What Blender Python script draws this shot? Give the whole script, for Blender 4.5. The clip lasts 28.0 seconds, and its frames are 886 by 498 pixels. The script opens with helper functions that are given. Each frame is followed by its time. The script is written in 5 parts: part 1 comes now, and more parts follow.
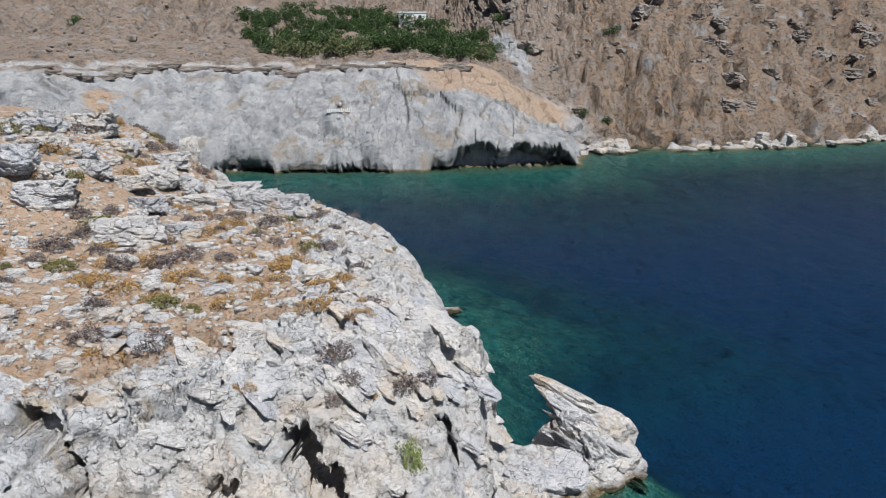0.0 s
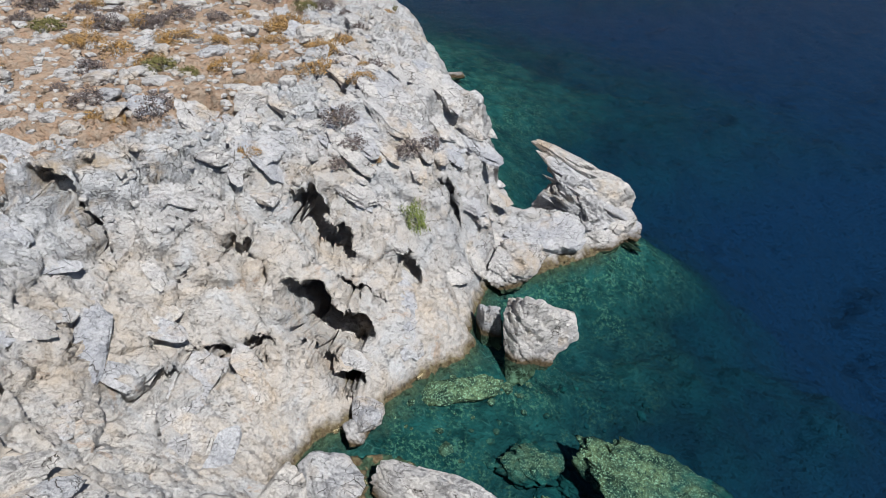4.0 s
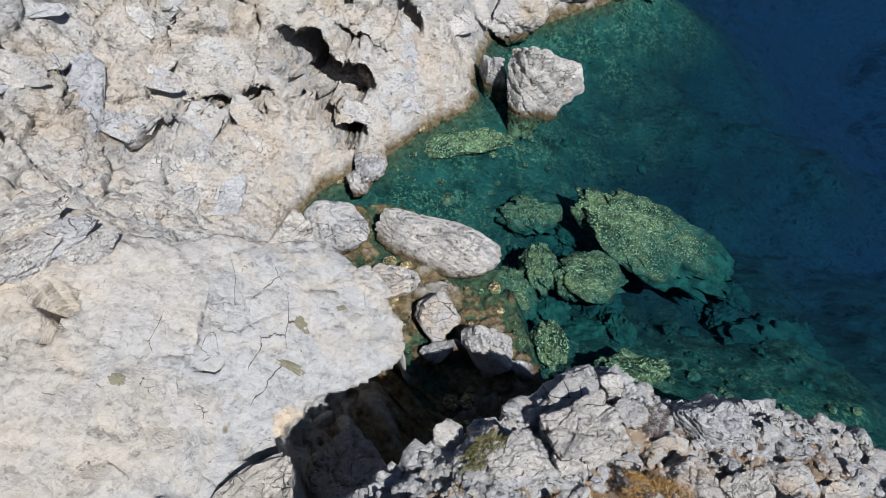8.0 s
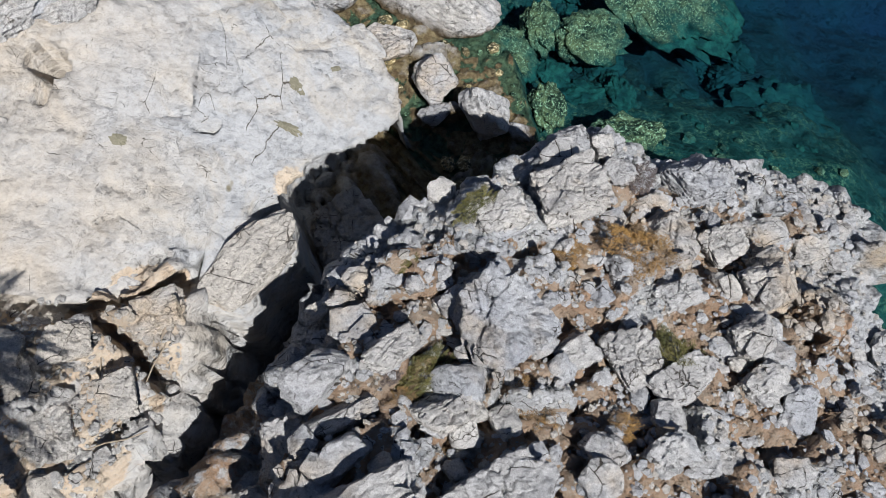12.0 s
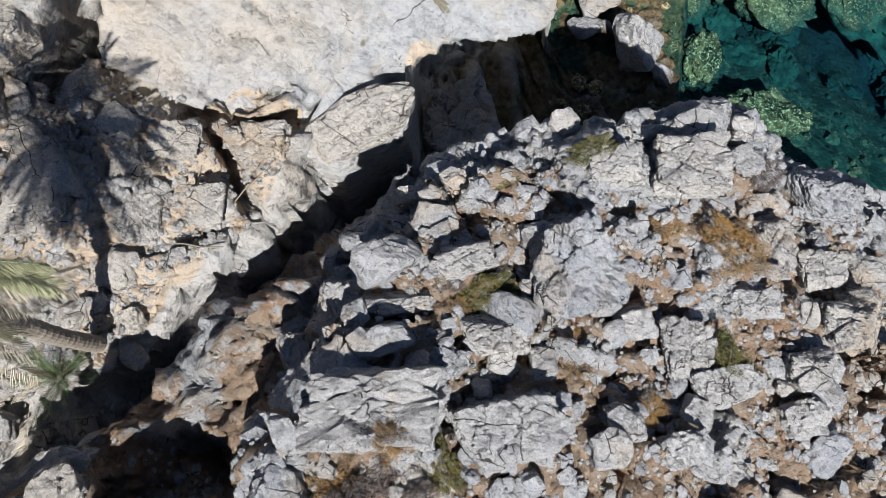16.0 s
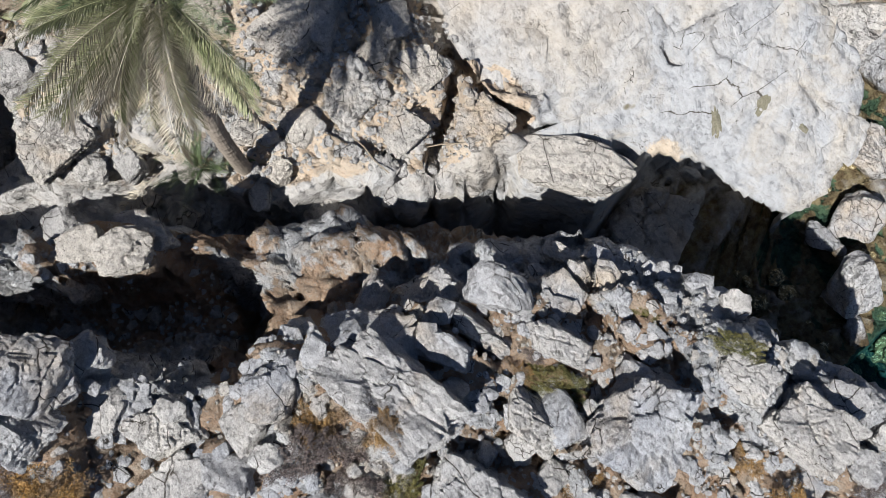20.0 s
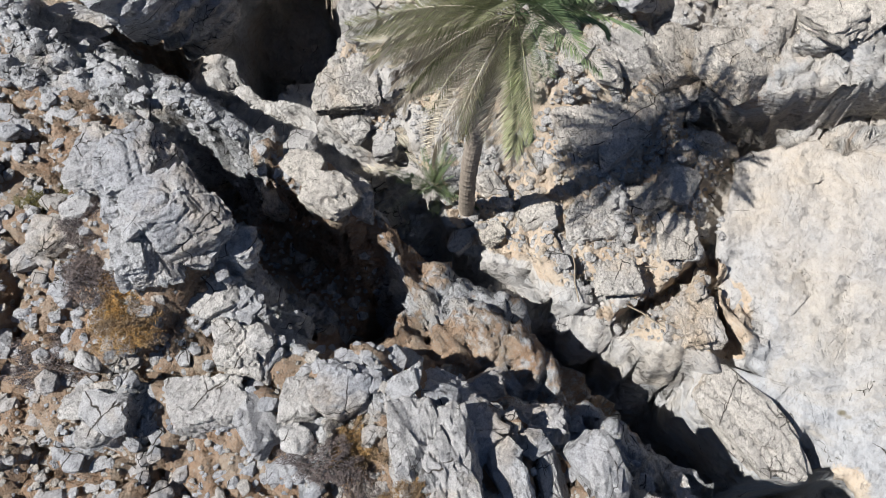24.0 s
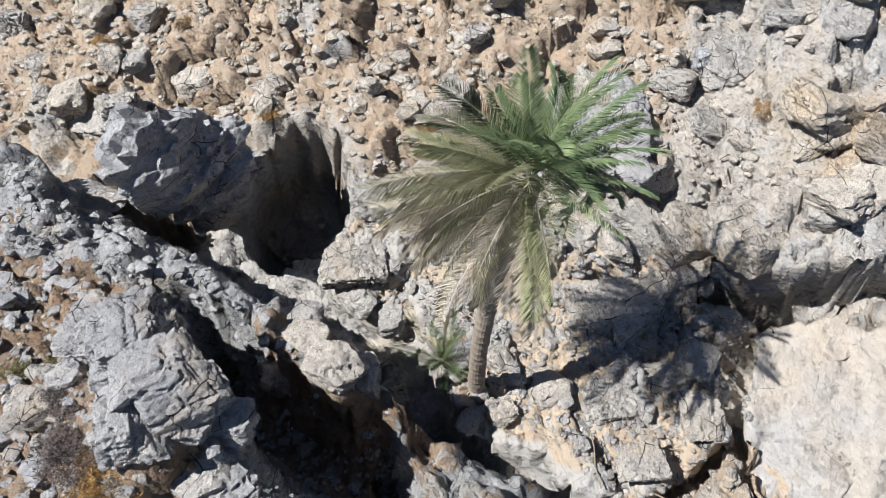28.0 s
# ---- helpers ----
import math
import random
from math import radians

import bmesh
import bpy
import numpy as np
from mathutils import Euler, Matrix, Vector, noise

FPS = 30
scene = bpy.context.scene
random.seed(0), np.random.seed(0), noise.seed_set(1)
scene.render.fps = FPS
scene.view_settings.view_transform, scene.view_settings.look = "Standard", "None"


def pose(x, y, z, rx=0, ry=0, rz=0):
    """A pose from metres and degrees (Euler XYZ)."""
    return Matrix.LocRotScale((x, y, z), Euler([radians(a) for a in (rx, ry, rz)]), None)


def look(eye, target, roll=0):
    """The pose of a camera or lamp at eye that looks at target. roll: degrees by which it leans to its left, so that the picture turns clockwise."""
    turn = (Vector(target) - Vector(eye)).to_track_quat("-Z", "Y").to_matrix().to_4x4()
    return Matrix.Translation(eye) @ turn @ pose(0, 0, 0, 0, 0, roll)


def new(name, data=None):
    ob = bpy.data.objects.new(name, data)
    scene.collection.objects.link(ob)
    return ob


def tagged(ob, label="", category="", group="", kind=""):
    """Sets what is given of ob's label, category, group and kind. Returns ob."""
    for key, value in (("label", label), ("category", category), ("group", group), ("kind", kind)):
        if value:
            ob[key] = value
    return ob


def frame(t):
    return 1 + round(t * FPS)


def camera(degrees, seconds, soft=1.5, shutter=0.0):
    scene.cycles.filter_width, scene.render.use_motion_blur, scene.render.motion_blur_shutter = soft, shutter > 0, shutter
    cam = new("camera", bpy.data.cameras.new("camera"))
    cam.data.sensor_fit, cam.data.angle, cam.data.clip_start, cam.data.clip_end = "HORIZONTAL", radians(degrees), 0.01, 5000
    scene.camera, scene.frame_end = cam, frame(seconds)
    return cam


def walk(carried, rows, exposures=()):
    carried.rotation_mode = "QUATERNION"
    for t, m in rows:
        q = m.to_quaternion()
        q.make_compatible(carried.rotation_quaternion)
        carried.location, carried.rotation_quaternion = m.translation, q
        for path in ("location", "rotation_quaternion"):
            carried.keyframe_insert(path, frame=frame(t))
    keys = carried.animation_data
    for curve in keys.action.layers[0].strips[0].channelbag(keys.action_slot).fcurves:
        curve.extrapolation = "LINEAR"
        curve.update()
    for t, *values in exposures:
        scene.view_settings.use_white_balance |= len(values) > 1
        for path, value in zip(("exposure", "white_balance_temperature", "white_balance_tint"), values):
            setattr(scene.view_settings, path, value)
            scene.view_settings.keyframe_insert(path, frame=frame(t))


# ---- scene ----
from mathutils.bvhtree import BVHTree

cam = camera(62.1, 28.0, soft=0.5)


def gimbal(x, y, z, yaw, tilt, roll):
    """The drifting drone camera: place in metres, then heading, tilt and lean in degrees."""
    return pose(x, y, z, 90 + tilt, 0, yaw) @ pose(0, 0, 0, 0, 0, roll)


PATH = [(0, -0.00, 0.00, 20.00, 0.00, -14.01, 0.04), (0.5, -0.02, -0.09, 20.03, 0.00, -15.92, 0.07), (1, -0.02, -0.10, 20.08, 0.04, -18.11, 0.05),
        (1.5, -0.03, -0.13, 20.12, 0.08, -20.38, 0.02), (2, -0.02, -0.13, 20.13, 0.15, -22.67, 0.04), (2.5, -0.02, -0.09, 20.13, 0.16, -25.02, 0.08),
        (3, -0.04, -0.08, 20.04, 0.15, -27.23, 0.13), (3.5, -0.05, -0.06, 19.96, 0.08, -29.59, 0.23), (5.5, -0.04, -0.13, 19.63, 0.22, -38.71, 0.21),
        (6, -0.04, -0.16, 19.54, 0.18, -41.00, 0.22), (6.5, 0.00, -0.15, 19.49, 0.27, -43.35, 0.21), (7, -0.01, -0.17, 19.43, 0.25, -45.60, 0.18),
        (7.5, -0.01, -0.14, 19.42, 0.30, -48.04, 0.29), (8, 0.02, -0.19, 19.47, 0.41, -50.23, 0.17), (8.5, 0.05, -0.22, 19.58, 0.41, -52.05, 0.22),
        (9, 0.09, -0.23, 19.70, 0.48, -53.69, 0.22), (9.5, 0.13, -0.30, 19.82, 0.55, -55.70, 0.13), (10, 0.17, -0.30, 19.93, 0.59, -58.03, 0.14),
        (10.5, 0.19, -0.34, 19.92, 0.66, -60.49, 0.09), (11, 0.22, -0.38, 19.90, 0.64, -63.02, 0.06), (11.5, 0.22, -0.41, 19.82, 0.65, -65.60, 0.03),
        (12, 0.18, -0.41, 19.59, 0.82, -68.22, -0.23), (12.5, 0.14, -0.34, 19.39, 0.67, -70.89, -0.15), (14.5, -0.04, 0.05, 19.43, 8.28, -77.61, 0.09),
        (15, -0.06, 0.02, 19.56, 12.63, -77.49, 0.06), (15.5, -0.07, 0.03, 19.71, 17.15, -77.57, -0.19), (16, -0.09, 0.04, 19.87, 21.50, -77.58, -0.15),
        (16.5, -0.10, 0.10, 20.01, 26.04, -77.58, -0.19), (17, -0.07, 0.15, 20.12, 30.62, -77.69, -0.08), (17.5, -0.07, 0.20, 20.17, 35.41, -77.61, 0.13),
        (18, -0.09, 0.21, 20.13, 40.81, -77.69, -0.05), (18.5, -0.13, 0.22, 20.11, 46.72, -77.58, -0.26), (19, -0.19, 0.22, 20.05, 51.77, -77.26, 0.22),
        (19.5, -0.23, 0.21, 19.96, 57.38, -76.90, -0.02), (20, -0.31, 0.15, 19.91, 63.53, -76.49, 0.24), (20.5, -0.36, 0.11, 19.94, 71.87, -76.07, -0.05),
        (21, -0.36, 0.11, 19.98, 77.92, -75.31, -0.39), (21.5, -0.34, 0.09, 20.00, 82.07, -74.02, -0.51), (22, -0.34, 0.07, 20.01, 88.75, -72.90, -0.66),
        (22.5, -0.36, 0.07, 20.07, 98.06, -71.91, -0.96), (24.5, 0.21, 0.10, 18.85, 104.63, -64.70, 0.18), (25, 0.17, 0.11, 18.52, 104.65, -64.22, 0.23),
        (25.5, 0.15, 0.13, 18.41, 104.30, -62.51, 0.53), (26, 0.11, 0.12, 18.37, 104.37, -60.21, 0.47), (26.5, 0.08, 0.05, 18.43, 104.32, -57.86, 0.50),
        (27, 0.09, -0.02, 18.50, 104.43, -55.47, 0.39), (27.5, 0.13, -0.08, 18.57, 104.43, -53.25, 0.49), (28, 0.17, -0.10, 18.66, 104.50, -51.03, 0.44)]
walk(cam, [(t, gimbal(*at)) for t, *at in PATH], [(0.0, 0.52, 6200, 10), (5.0, 0.46, 6200, 10), (11.0, 0.52, 6200, 10), (17.0, 0.62, 6250, 10), (24.0, 0.70, 6300, 10), (28.0, 0.76, 6300, 10)])

# ---- light ----
SUN_EL, SUN_AZ = 52.0, -61.0
sun_dir = Vector((math.cos(radians(SUN_EL)) * math.cos(radians(SUN_AZ)), math.cos(radians(SUN_EL)) * math.sin(radians(SUN_AZ)), math.sin(radians(SUN_EL))))
world = bpy.data.worlds.new("world")
scene.world = world
world.use_nodes = True
wn = world.node_tree.nodes
sky = wn.new("ShaderNodeTexSky")
sky.sky_type, sky.sun_disc = "NISHITA", False
sky.air_density, sky.dust_density = 0.5, 0.1
sky.sun_elevation, sky.sun_rotation = radians(SUN_EL), radians(90 - SUN_AZ)
world.node_tree.links.new(sky.outputs[0], wn["Background"].inputs[0])
wn["Background"].inputs[1].default_value = 0.064
sun = new("sun", bpy.data.lights.new("sun", "SUN"))
sun.data.energy, sun.data.angle, sun.data.color = 5.0, radians(0.53), (1.0, 0.97, 0.93)
sun.matrix_world = look(sun_dir * 60, (0, 0, 0))


# ---- materials ----
ALBEDO = 0.66  # one scale on every base colour, set low to cut light bounced into shade


class Mat:
    """A small wrapper that builds a node material."""

    def __init__(self, name):
        self.m = bpy.data.materials.new(name)
        self.m.use_nodes = True
        self.t = self.m.node_tree
        self.b = self.t.nodes["Principled BSDF"]
        self.out = self.t.nodes["Material Output"]

    def put(self, socket, v):
        if hasattr(v, "is_output"):
            self.t.links.new(v, socket)
        elif isinstance(v, (tuple, list)) and len(v) == 3 and socket.type == "RGBA":
            socket.default_value = (*v, 1)
        else:
            socket.default_value = v

    def node(self, kind, **ins):
        n = self.t.nodes.new(kind)
        for k, v in ins.items():
            self.put(n.inputs[k.replace("_", " ")], v)
        return n

    def where(self):
        return self.node("ShaderNodeNewGeometry").outputs["Position"]

    def noise(self, scale, detail=4.0, rough=0.6, vec=None, dist=0.0):
        return self.node("ShaderNodeTexNoise", Scale=scale, Detail=detail, Roughness=rough, Distortion=dist, Vector=vec or self.where()).outputs[0]

    def ramp(self, f, lo, hi):
        n = self.node("ShaderNodeMapRange", Value=f)
        n.inputs["From Min"].default_value, n.inputs["From Max"].default_value = lo, hi
        return n.outputs[0]

    def mix(self, f, a, b, mode="MIX"):
        n = self.t.nodes.new("ShaderNodeMix")
        n.data_type, n.blend_type = "RGBA", mode
        self.put(n.inputs[0], f), self.put(n.inputs[6], a), self.put(n.inputs[7], b)
        return n.outputs[2]

    def math(self, op, a, b=0.0):
        n = self.t.nodes.new("ShaderNodeMath")
        n.operation = op
        self.put(n.inputs[0], a), self.put(n.inputs[1], b)
        return n.outputs[0]

    def attr(self, name):
        n = self.t.nodes.new("ShaderNodeAttribute")
        n.attribute_name = name
        return n.outputs["Fac"]

    def rnd(self):
        return self.t.nodes.new("ShaderNodeObjectInfo").outputs["Random"]

    def bump(self, h, dist=0.02, strength=0.6, chain=None):
        n = self.node("ShaderNodeBump", Height=h, Distance=dist, Strength=strength)
        if chain:
            self.put(n.inputs["Normal"], chain)
        return n.outputs[0]

    def done(self, color, rough=0.9, normal=None, spec=0.25):
        color = self.mix(1.0, color, (ALBEDO, ALBEDO, ALBEDO), "MULTIPLY")
        self.put(self.b.inputs["Base Color"], color), self.put(self.b.inputs["Roughness"], rough)
        self.b.inputs["Specular IOR Level"].default_value = spec
        if normal:
            self.put(self.b.inputs["Normal"], normal)
        return self.m


def stretched(k, sx, sy, sz, rz=0.0):
    n = k.node("ShaderNodeMapping", Vector=k.where())
    n.inputs["Scale"].default_value, n.inputs["Rotation"].default_value = (sx, sy, sz), (0.35, 0.2, rz)
    return n.outputs[0]


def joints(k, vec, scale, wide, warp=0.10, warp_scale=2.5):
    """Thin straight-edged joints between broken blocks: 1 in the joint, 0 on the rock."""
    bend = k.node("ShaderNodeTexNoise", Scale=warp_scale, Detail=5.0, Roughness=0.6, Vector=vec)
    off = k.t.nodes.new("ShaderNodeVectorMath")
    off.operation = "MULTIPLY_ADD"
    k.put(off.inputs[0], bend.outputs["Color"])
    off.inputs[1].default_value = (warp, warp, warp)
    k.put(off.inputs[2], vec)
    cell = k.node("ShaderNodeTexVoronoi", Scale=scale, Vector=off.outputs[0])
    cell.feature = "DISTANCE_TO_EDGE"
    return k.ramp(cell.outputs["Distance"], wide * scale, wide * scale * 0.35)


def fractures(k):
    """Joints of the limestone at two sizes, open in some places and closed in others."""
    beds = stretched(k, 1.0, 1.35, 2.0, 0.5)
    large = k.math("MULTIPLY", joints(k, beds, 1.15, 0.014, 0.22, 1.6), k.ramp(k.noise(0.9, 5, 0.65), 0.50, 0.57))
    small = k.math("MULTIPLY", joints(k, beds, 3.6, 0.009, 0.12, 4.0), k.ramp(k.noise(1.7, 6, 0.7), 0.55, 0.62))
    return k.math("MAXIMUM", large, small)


def rock_colour(k, cool=(0.68, 0.69, 0.71), pale=(0.92, 0.915, 0.90), warm=(0.70, 0.57, 0.42)):
    """Weathered limestone: grey skin, paler chips, warm iron stains and painted shade in the joints."""
    c = k.mix(k.ramp(k.noise(1.1, 6, 0.65), 0.36, 0.66), cool, pale)
    c = k.mix(k.ramp(k.noise(0.5, 5, 0.65, dist=0.3), 0.53, 0.68), c, warm)
    c = k.mix(k.ramp(k.noise(9, 7, 0.75), 0.40, 0.54), k.mix(0.25, c, (0.25, 0.24, 0.23)), c)
    c = k.mix(k.math("MULTIPLY", k.ramp(k.noise(26, 5, 0.75), 0.57, 0.65), k.ramp(k.noise(2.2, 4, 0.6), 0.45, 0.6)), c, k.mix(0.7, c, (0.10, 0.09, 0.08)))
    c = k.mix(1.0, c, k.mix(k.ramp(k.noise(42, 6, 0.85), 0.36, 0.58), (0.72, 0.715, 0.71), (1.16, 1.16, 1.16)), "MULTIPLY")
    # shade inside the open cracks, put into the colour as dark lines
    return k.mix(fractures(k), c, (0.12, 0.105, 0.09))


def facets(k, scale, vec, warp=0.12, warp_scale=2.0):
    """Chipped faces: every cell of broken rock has a tilt of its own."""
    bend = k.node("ShaderNodeTexNoise", Scale=warp_scale, Detail=5.0, Roughness=0.6, Vector=vec)
    off = k.t.nodes.new("ShaderNodeVectorMath")
    off.operation = "MULTIPLY_ADD"
    k.put(off.inputs[0], bend.outputs["Color"])
    off.inputs[1].default_value = (warp, warp, warp)
    k.put(off.inputs[2], vec)
    cell = k.node("ShaderNodeTexVoronoi", Scale=scale, Vector=off.outputs[0])
    gap = k.t.nodes.new("ShaderNodeVectorMath")
    gap.operation = "SUBTRACT"
    k.put(gap.inputs[0], off.outputs[0]), k.put(gap.inputs[1], cell.outputs["Position"])
    tilt = k.t.nodes.new("ShaderNodeVectorMath")
    tilt.operation = "SUBTRACT"
    k.put(tilt.inputs[0], cell.outputs["Color"])
    tilt.inputs[1].default_value = (0.5, 0.5, 0.5)
    dot = k.t.nodes.new("ShaderNodeVectorMath")
    dot.operation = "DOT_PRODUCT"
    k.put(dot.inputs[0], gap.outputs[0]), k.put(dot.inputs[1], tilt.outputs[0])
    return dot.outputs["Value"]


def rock_bump(k, a=0.05, calm=None, far=None, big=0.7):
    """Flat chipped faces at three sizes, open joints and grain; calmer on the washed slab, coarser on far slopes."""
    much = k.math("SUBTRACT", 1.0, k.math("MULTIPLY", calm, 0.6)) if calm else 1.0
    beds = stretched(k, 1.0, 1.5, 2.3, 0.5)
    n = k.bump(facets(k, 1.1, beds, 0.14, 1.2), 1.0, k.math("MULTIPLY", much, big))
    n = k.bump(facets(k, 4.2, beds, 0.06, 4.0), 1.0, k.math("MULTIPLY", much, 0.85), n)
    n = k.bump(facets(k, 12.0, beds, 0.03, 9.0), 1.0, k.math("MULTIPLY", much, 0.85), n)
    if calm:
        plates = k.math("FLOOR", k.math("MULTIPLY", k.noise(0.75, 7, 0.55, stretched(k, 0.7, 2.0, 1.6, 0.25), 0.4), 23.0))
        n = k.bump(plates, 0.07, k.math("MULTIPLY", calm, 0.9), n)
    if far:
        n = k.bump(facets(k, 0.32, k.where(), 1.5, 0.5), 1.0, far, n)
    n = k.bump(k.math("MULTIPLY", fractures(k), -1.0), 0.05, much, n)
    n = k.bump(k.noise(8, 9, 0.78), a * 1.0, much, n)
    return k.bump(k.noise(38, 6, 0.8), a * 0.6, much, n)


def slab_colour(k):
    """Washed limestone of the smooth slab: grey-white seaward, creamier inland, with hairline cracks and lichen specks."""
    at = k.t.nodes.new("ShaderNodeSeparateXYZ")
    k.put(at.inputs[0], k.where())
    inland = k.ramp(k.math("ADD", at.outputs[0], k.math("MULTIPLY", k.noise(0.5, 6, 0.65), 5.0)), -2.2, -6.0)
    grey = k.mix(k.ramp(k.noise(0.55, 7, 0.65, dist=1.0), 0.46, 0.70), (0.545, 0.55, 0.555), (0.63, 0.56, 0.46))
    cream = k.mix(k.ramp(k.noise(0.8, 7, 0.68, dist=0.6), 0.36, 0.64), (0.585, 0.55, 0.505), (0.64, 0.55, 0.44))
    pale = k.mix(inland, grey, cream)
    pale = k.mix(k.ramp(k.noise(6, 6, 0.75), 0.36, 0.55), k.mix(0.28, pale, (0.28, 0.26, 0.23)), pale)
    pale = k.mix(k.math("MULTIPLY", k.ramp(k.noise(30, 4, 0.75), 0.57, 0.66), 0.45), pale, (0.30, 0.27, 0.23))
    # cracks of the slab, their shade painted as thin dark lines
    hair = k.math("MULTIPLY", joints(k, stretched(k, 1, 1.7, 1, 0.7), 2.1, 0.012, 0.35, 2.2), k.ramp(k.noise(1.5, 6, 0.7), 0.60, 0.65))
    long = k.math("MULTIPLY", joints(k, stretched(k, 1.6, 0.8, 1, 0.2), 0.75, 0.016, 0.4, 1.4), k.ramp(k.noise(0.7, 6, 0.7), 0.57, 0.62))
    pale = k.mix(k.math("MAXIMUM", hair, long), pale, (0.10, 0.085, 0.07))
    return k.mix(k.ramp(k.noise(1.1, 3, 0.5), 0.72, 0.75), pale, (0.27, 0.24, 0.17))


def ground_material():
    k = Mat("limestone_ground")
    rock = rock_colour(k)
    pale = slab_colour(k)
    c = k.mix(k.attr("pale"), rock, pale)
    cream = k.mix(k.ramp(k.noise(0.4, 7, 0.65, dist=0.8), 0.38, 0.62), (0.67, 0.67, 0.66), (0.72, 0.61, 0.48))
    cream = k.mix(k.ramp(k.noise(0.7, 6, 0.7, stretched(k, 0.7, 1.4, 1.4), 1.0), 0.58, 0.68), cream, (0.60, 0.45, 0.33))
    cream = k.mix(k.ramp(k.noise(5, 7, 0.75), 0.32, 0.52), k.mix(0.35, cream, (0.30, 0.26, 0.22)), cream)
    cream = k.mix(1.0, cream, k.mix(k.ramp(k.noise(16, 6, 0.85), 0.38, 0.60), (0.84, 0.835, 0.83), (1.12, 1.12, 1.12)), "MULTIPLY")
    c = k.mix(k.attr("cream"), c, cream)
    brown = k.mix(k.ramp(k.noise(0.35, 7, 0.7), 0.38, 0.62), (0.37, 0.245, 0.155), (0.31, 0.265, 0.22))
    brown = k.mix(k.ramp(k.noise(0.9, 6, 0.75), 0.50, 0.60), brown, (0.15, 0.12, 0.10))
    brown = k.mix(k.ramp(k.noise(0.12, 5, 0.7), 0.57, 0.68), brown, (0.38, 0.37, 0.36))
    c = k.mix(k.attr("brown"), c, brown)
    grey = k.mix(k.ramp(k.noise(0.35, 6, 0.65, stretched(k, 1.0, 1.0, 0.25)), 0.38, 0.62), (0.37, 0.38, 0.39), (0.60, 0.595, 0.585))
    grey = k.mix(k.ramp(k.noise(0.16, 5, 0.6, dist=0.5), 0.56, 0.66), grey, (0.42, 0.36, 0.29))
    c = k.mix(k.attr("marl"), c, grey)
    soil = k.mix(k.ramp(k.noise(2.2, 5, 0.65), 0.35, 0.68), (0.56, 0.36, 0.225), (0.60, 0.485, 0.37))
    soil = k.mix(k.attr("pale"), soil, k.mix(k.ramp(k.noise(1.5, 6, 0.7), 0.4, 0.62), (0.74, 0.64, 0.51), (0.70, 0.55, 0.40)))
    soil = k.mix(k.ramp(k.noise(30, 4, 0.7), 0.55, 0.66), soil, (0.60, 0.54, 0.46))
    edge = k.math("ADD", k.attr("soil"), k.math("MULTIPLY", k.math("SUBTRACT", k.noise(5, 5, 0.7), 0.5), 0.9))
    c = k.mix(k.ramp(edge, 0.42, 0.58), c, soil)
    # sea life along the waterline; below it the water's depth tint is painted on
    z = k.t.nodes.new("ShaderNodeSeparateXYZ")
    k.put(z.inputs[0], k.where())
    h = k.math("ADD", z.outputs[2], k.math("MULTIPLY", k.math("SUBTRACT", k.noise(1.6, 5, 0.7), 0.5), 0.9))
    algae = k.mix(k.ramp(k.noise(4, 5, 0.7), 0.4, 0.6), (0.13, 0.09, 0.045), (0.27, 0.22, 0.12))
    c = k.mix(k.ramp(h, 0.55, 0.15), c, algae)
    # light focused by the waves, painted on the bed as bright net and specks
    ripple_cells = k.node("ShaderNodeTexVoronoi", Scale=2.2, Vector=stretched(k, 1, 1.2, 1))
    ripple_cells.feature = "DISTANCE_TO_EDGE"
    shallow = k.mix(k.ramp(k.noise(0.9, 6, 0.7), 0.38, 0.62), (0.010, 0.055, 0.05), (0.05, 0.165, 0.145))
    net = k.math("MULTIPLY", k.ramp(ripple_cells.outputs["Distance"], 0.10, 0.0), k.ramp(k.noise(1.5, 3, 0.6), 0.5, 0.7))
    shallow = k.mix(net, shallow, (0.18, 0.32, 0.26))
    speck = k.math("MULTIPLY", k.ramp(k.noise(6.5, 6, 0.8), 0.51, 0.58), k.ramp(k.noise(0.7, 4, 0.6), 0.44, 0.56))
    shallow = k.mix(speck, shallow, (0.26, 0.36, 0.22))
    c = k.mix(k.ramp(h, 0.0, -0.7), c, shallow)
    # light lost in deeper water, put into the bed's colour as teal, then navy
    depth_teal = k.mix(k.ramp(k.noise(0.25, 6, 0.65), 0.40, 0.62), (0.0014, 0.028, 0.05), (0.0045, 0.055, 0.078))
    c = k.mix(k.ramp(h, -0.9, -3.6), c, depth_teal)
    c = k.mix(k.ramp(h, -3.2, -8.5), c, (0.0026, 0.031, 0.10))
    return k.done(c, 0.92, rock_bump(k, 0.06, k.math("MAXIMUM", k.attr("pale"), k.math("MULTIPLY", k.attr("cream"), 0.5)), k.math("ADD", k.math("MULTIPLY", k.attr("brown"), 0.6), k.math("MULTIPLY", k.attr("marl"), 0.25))))


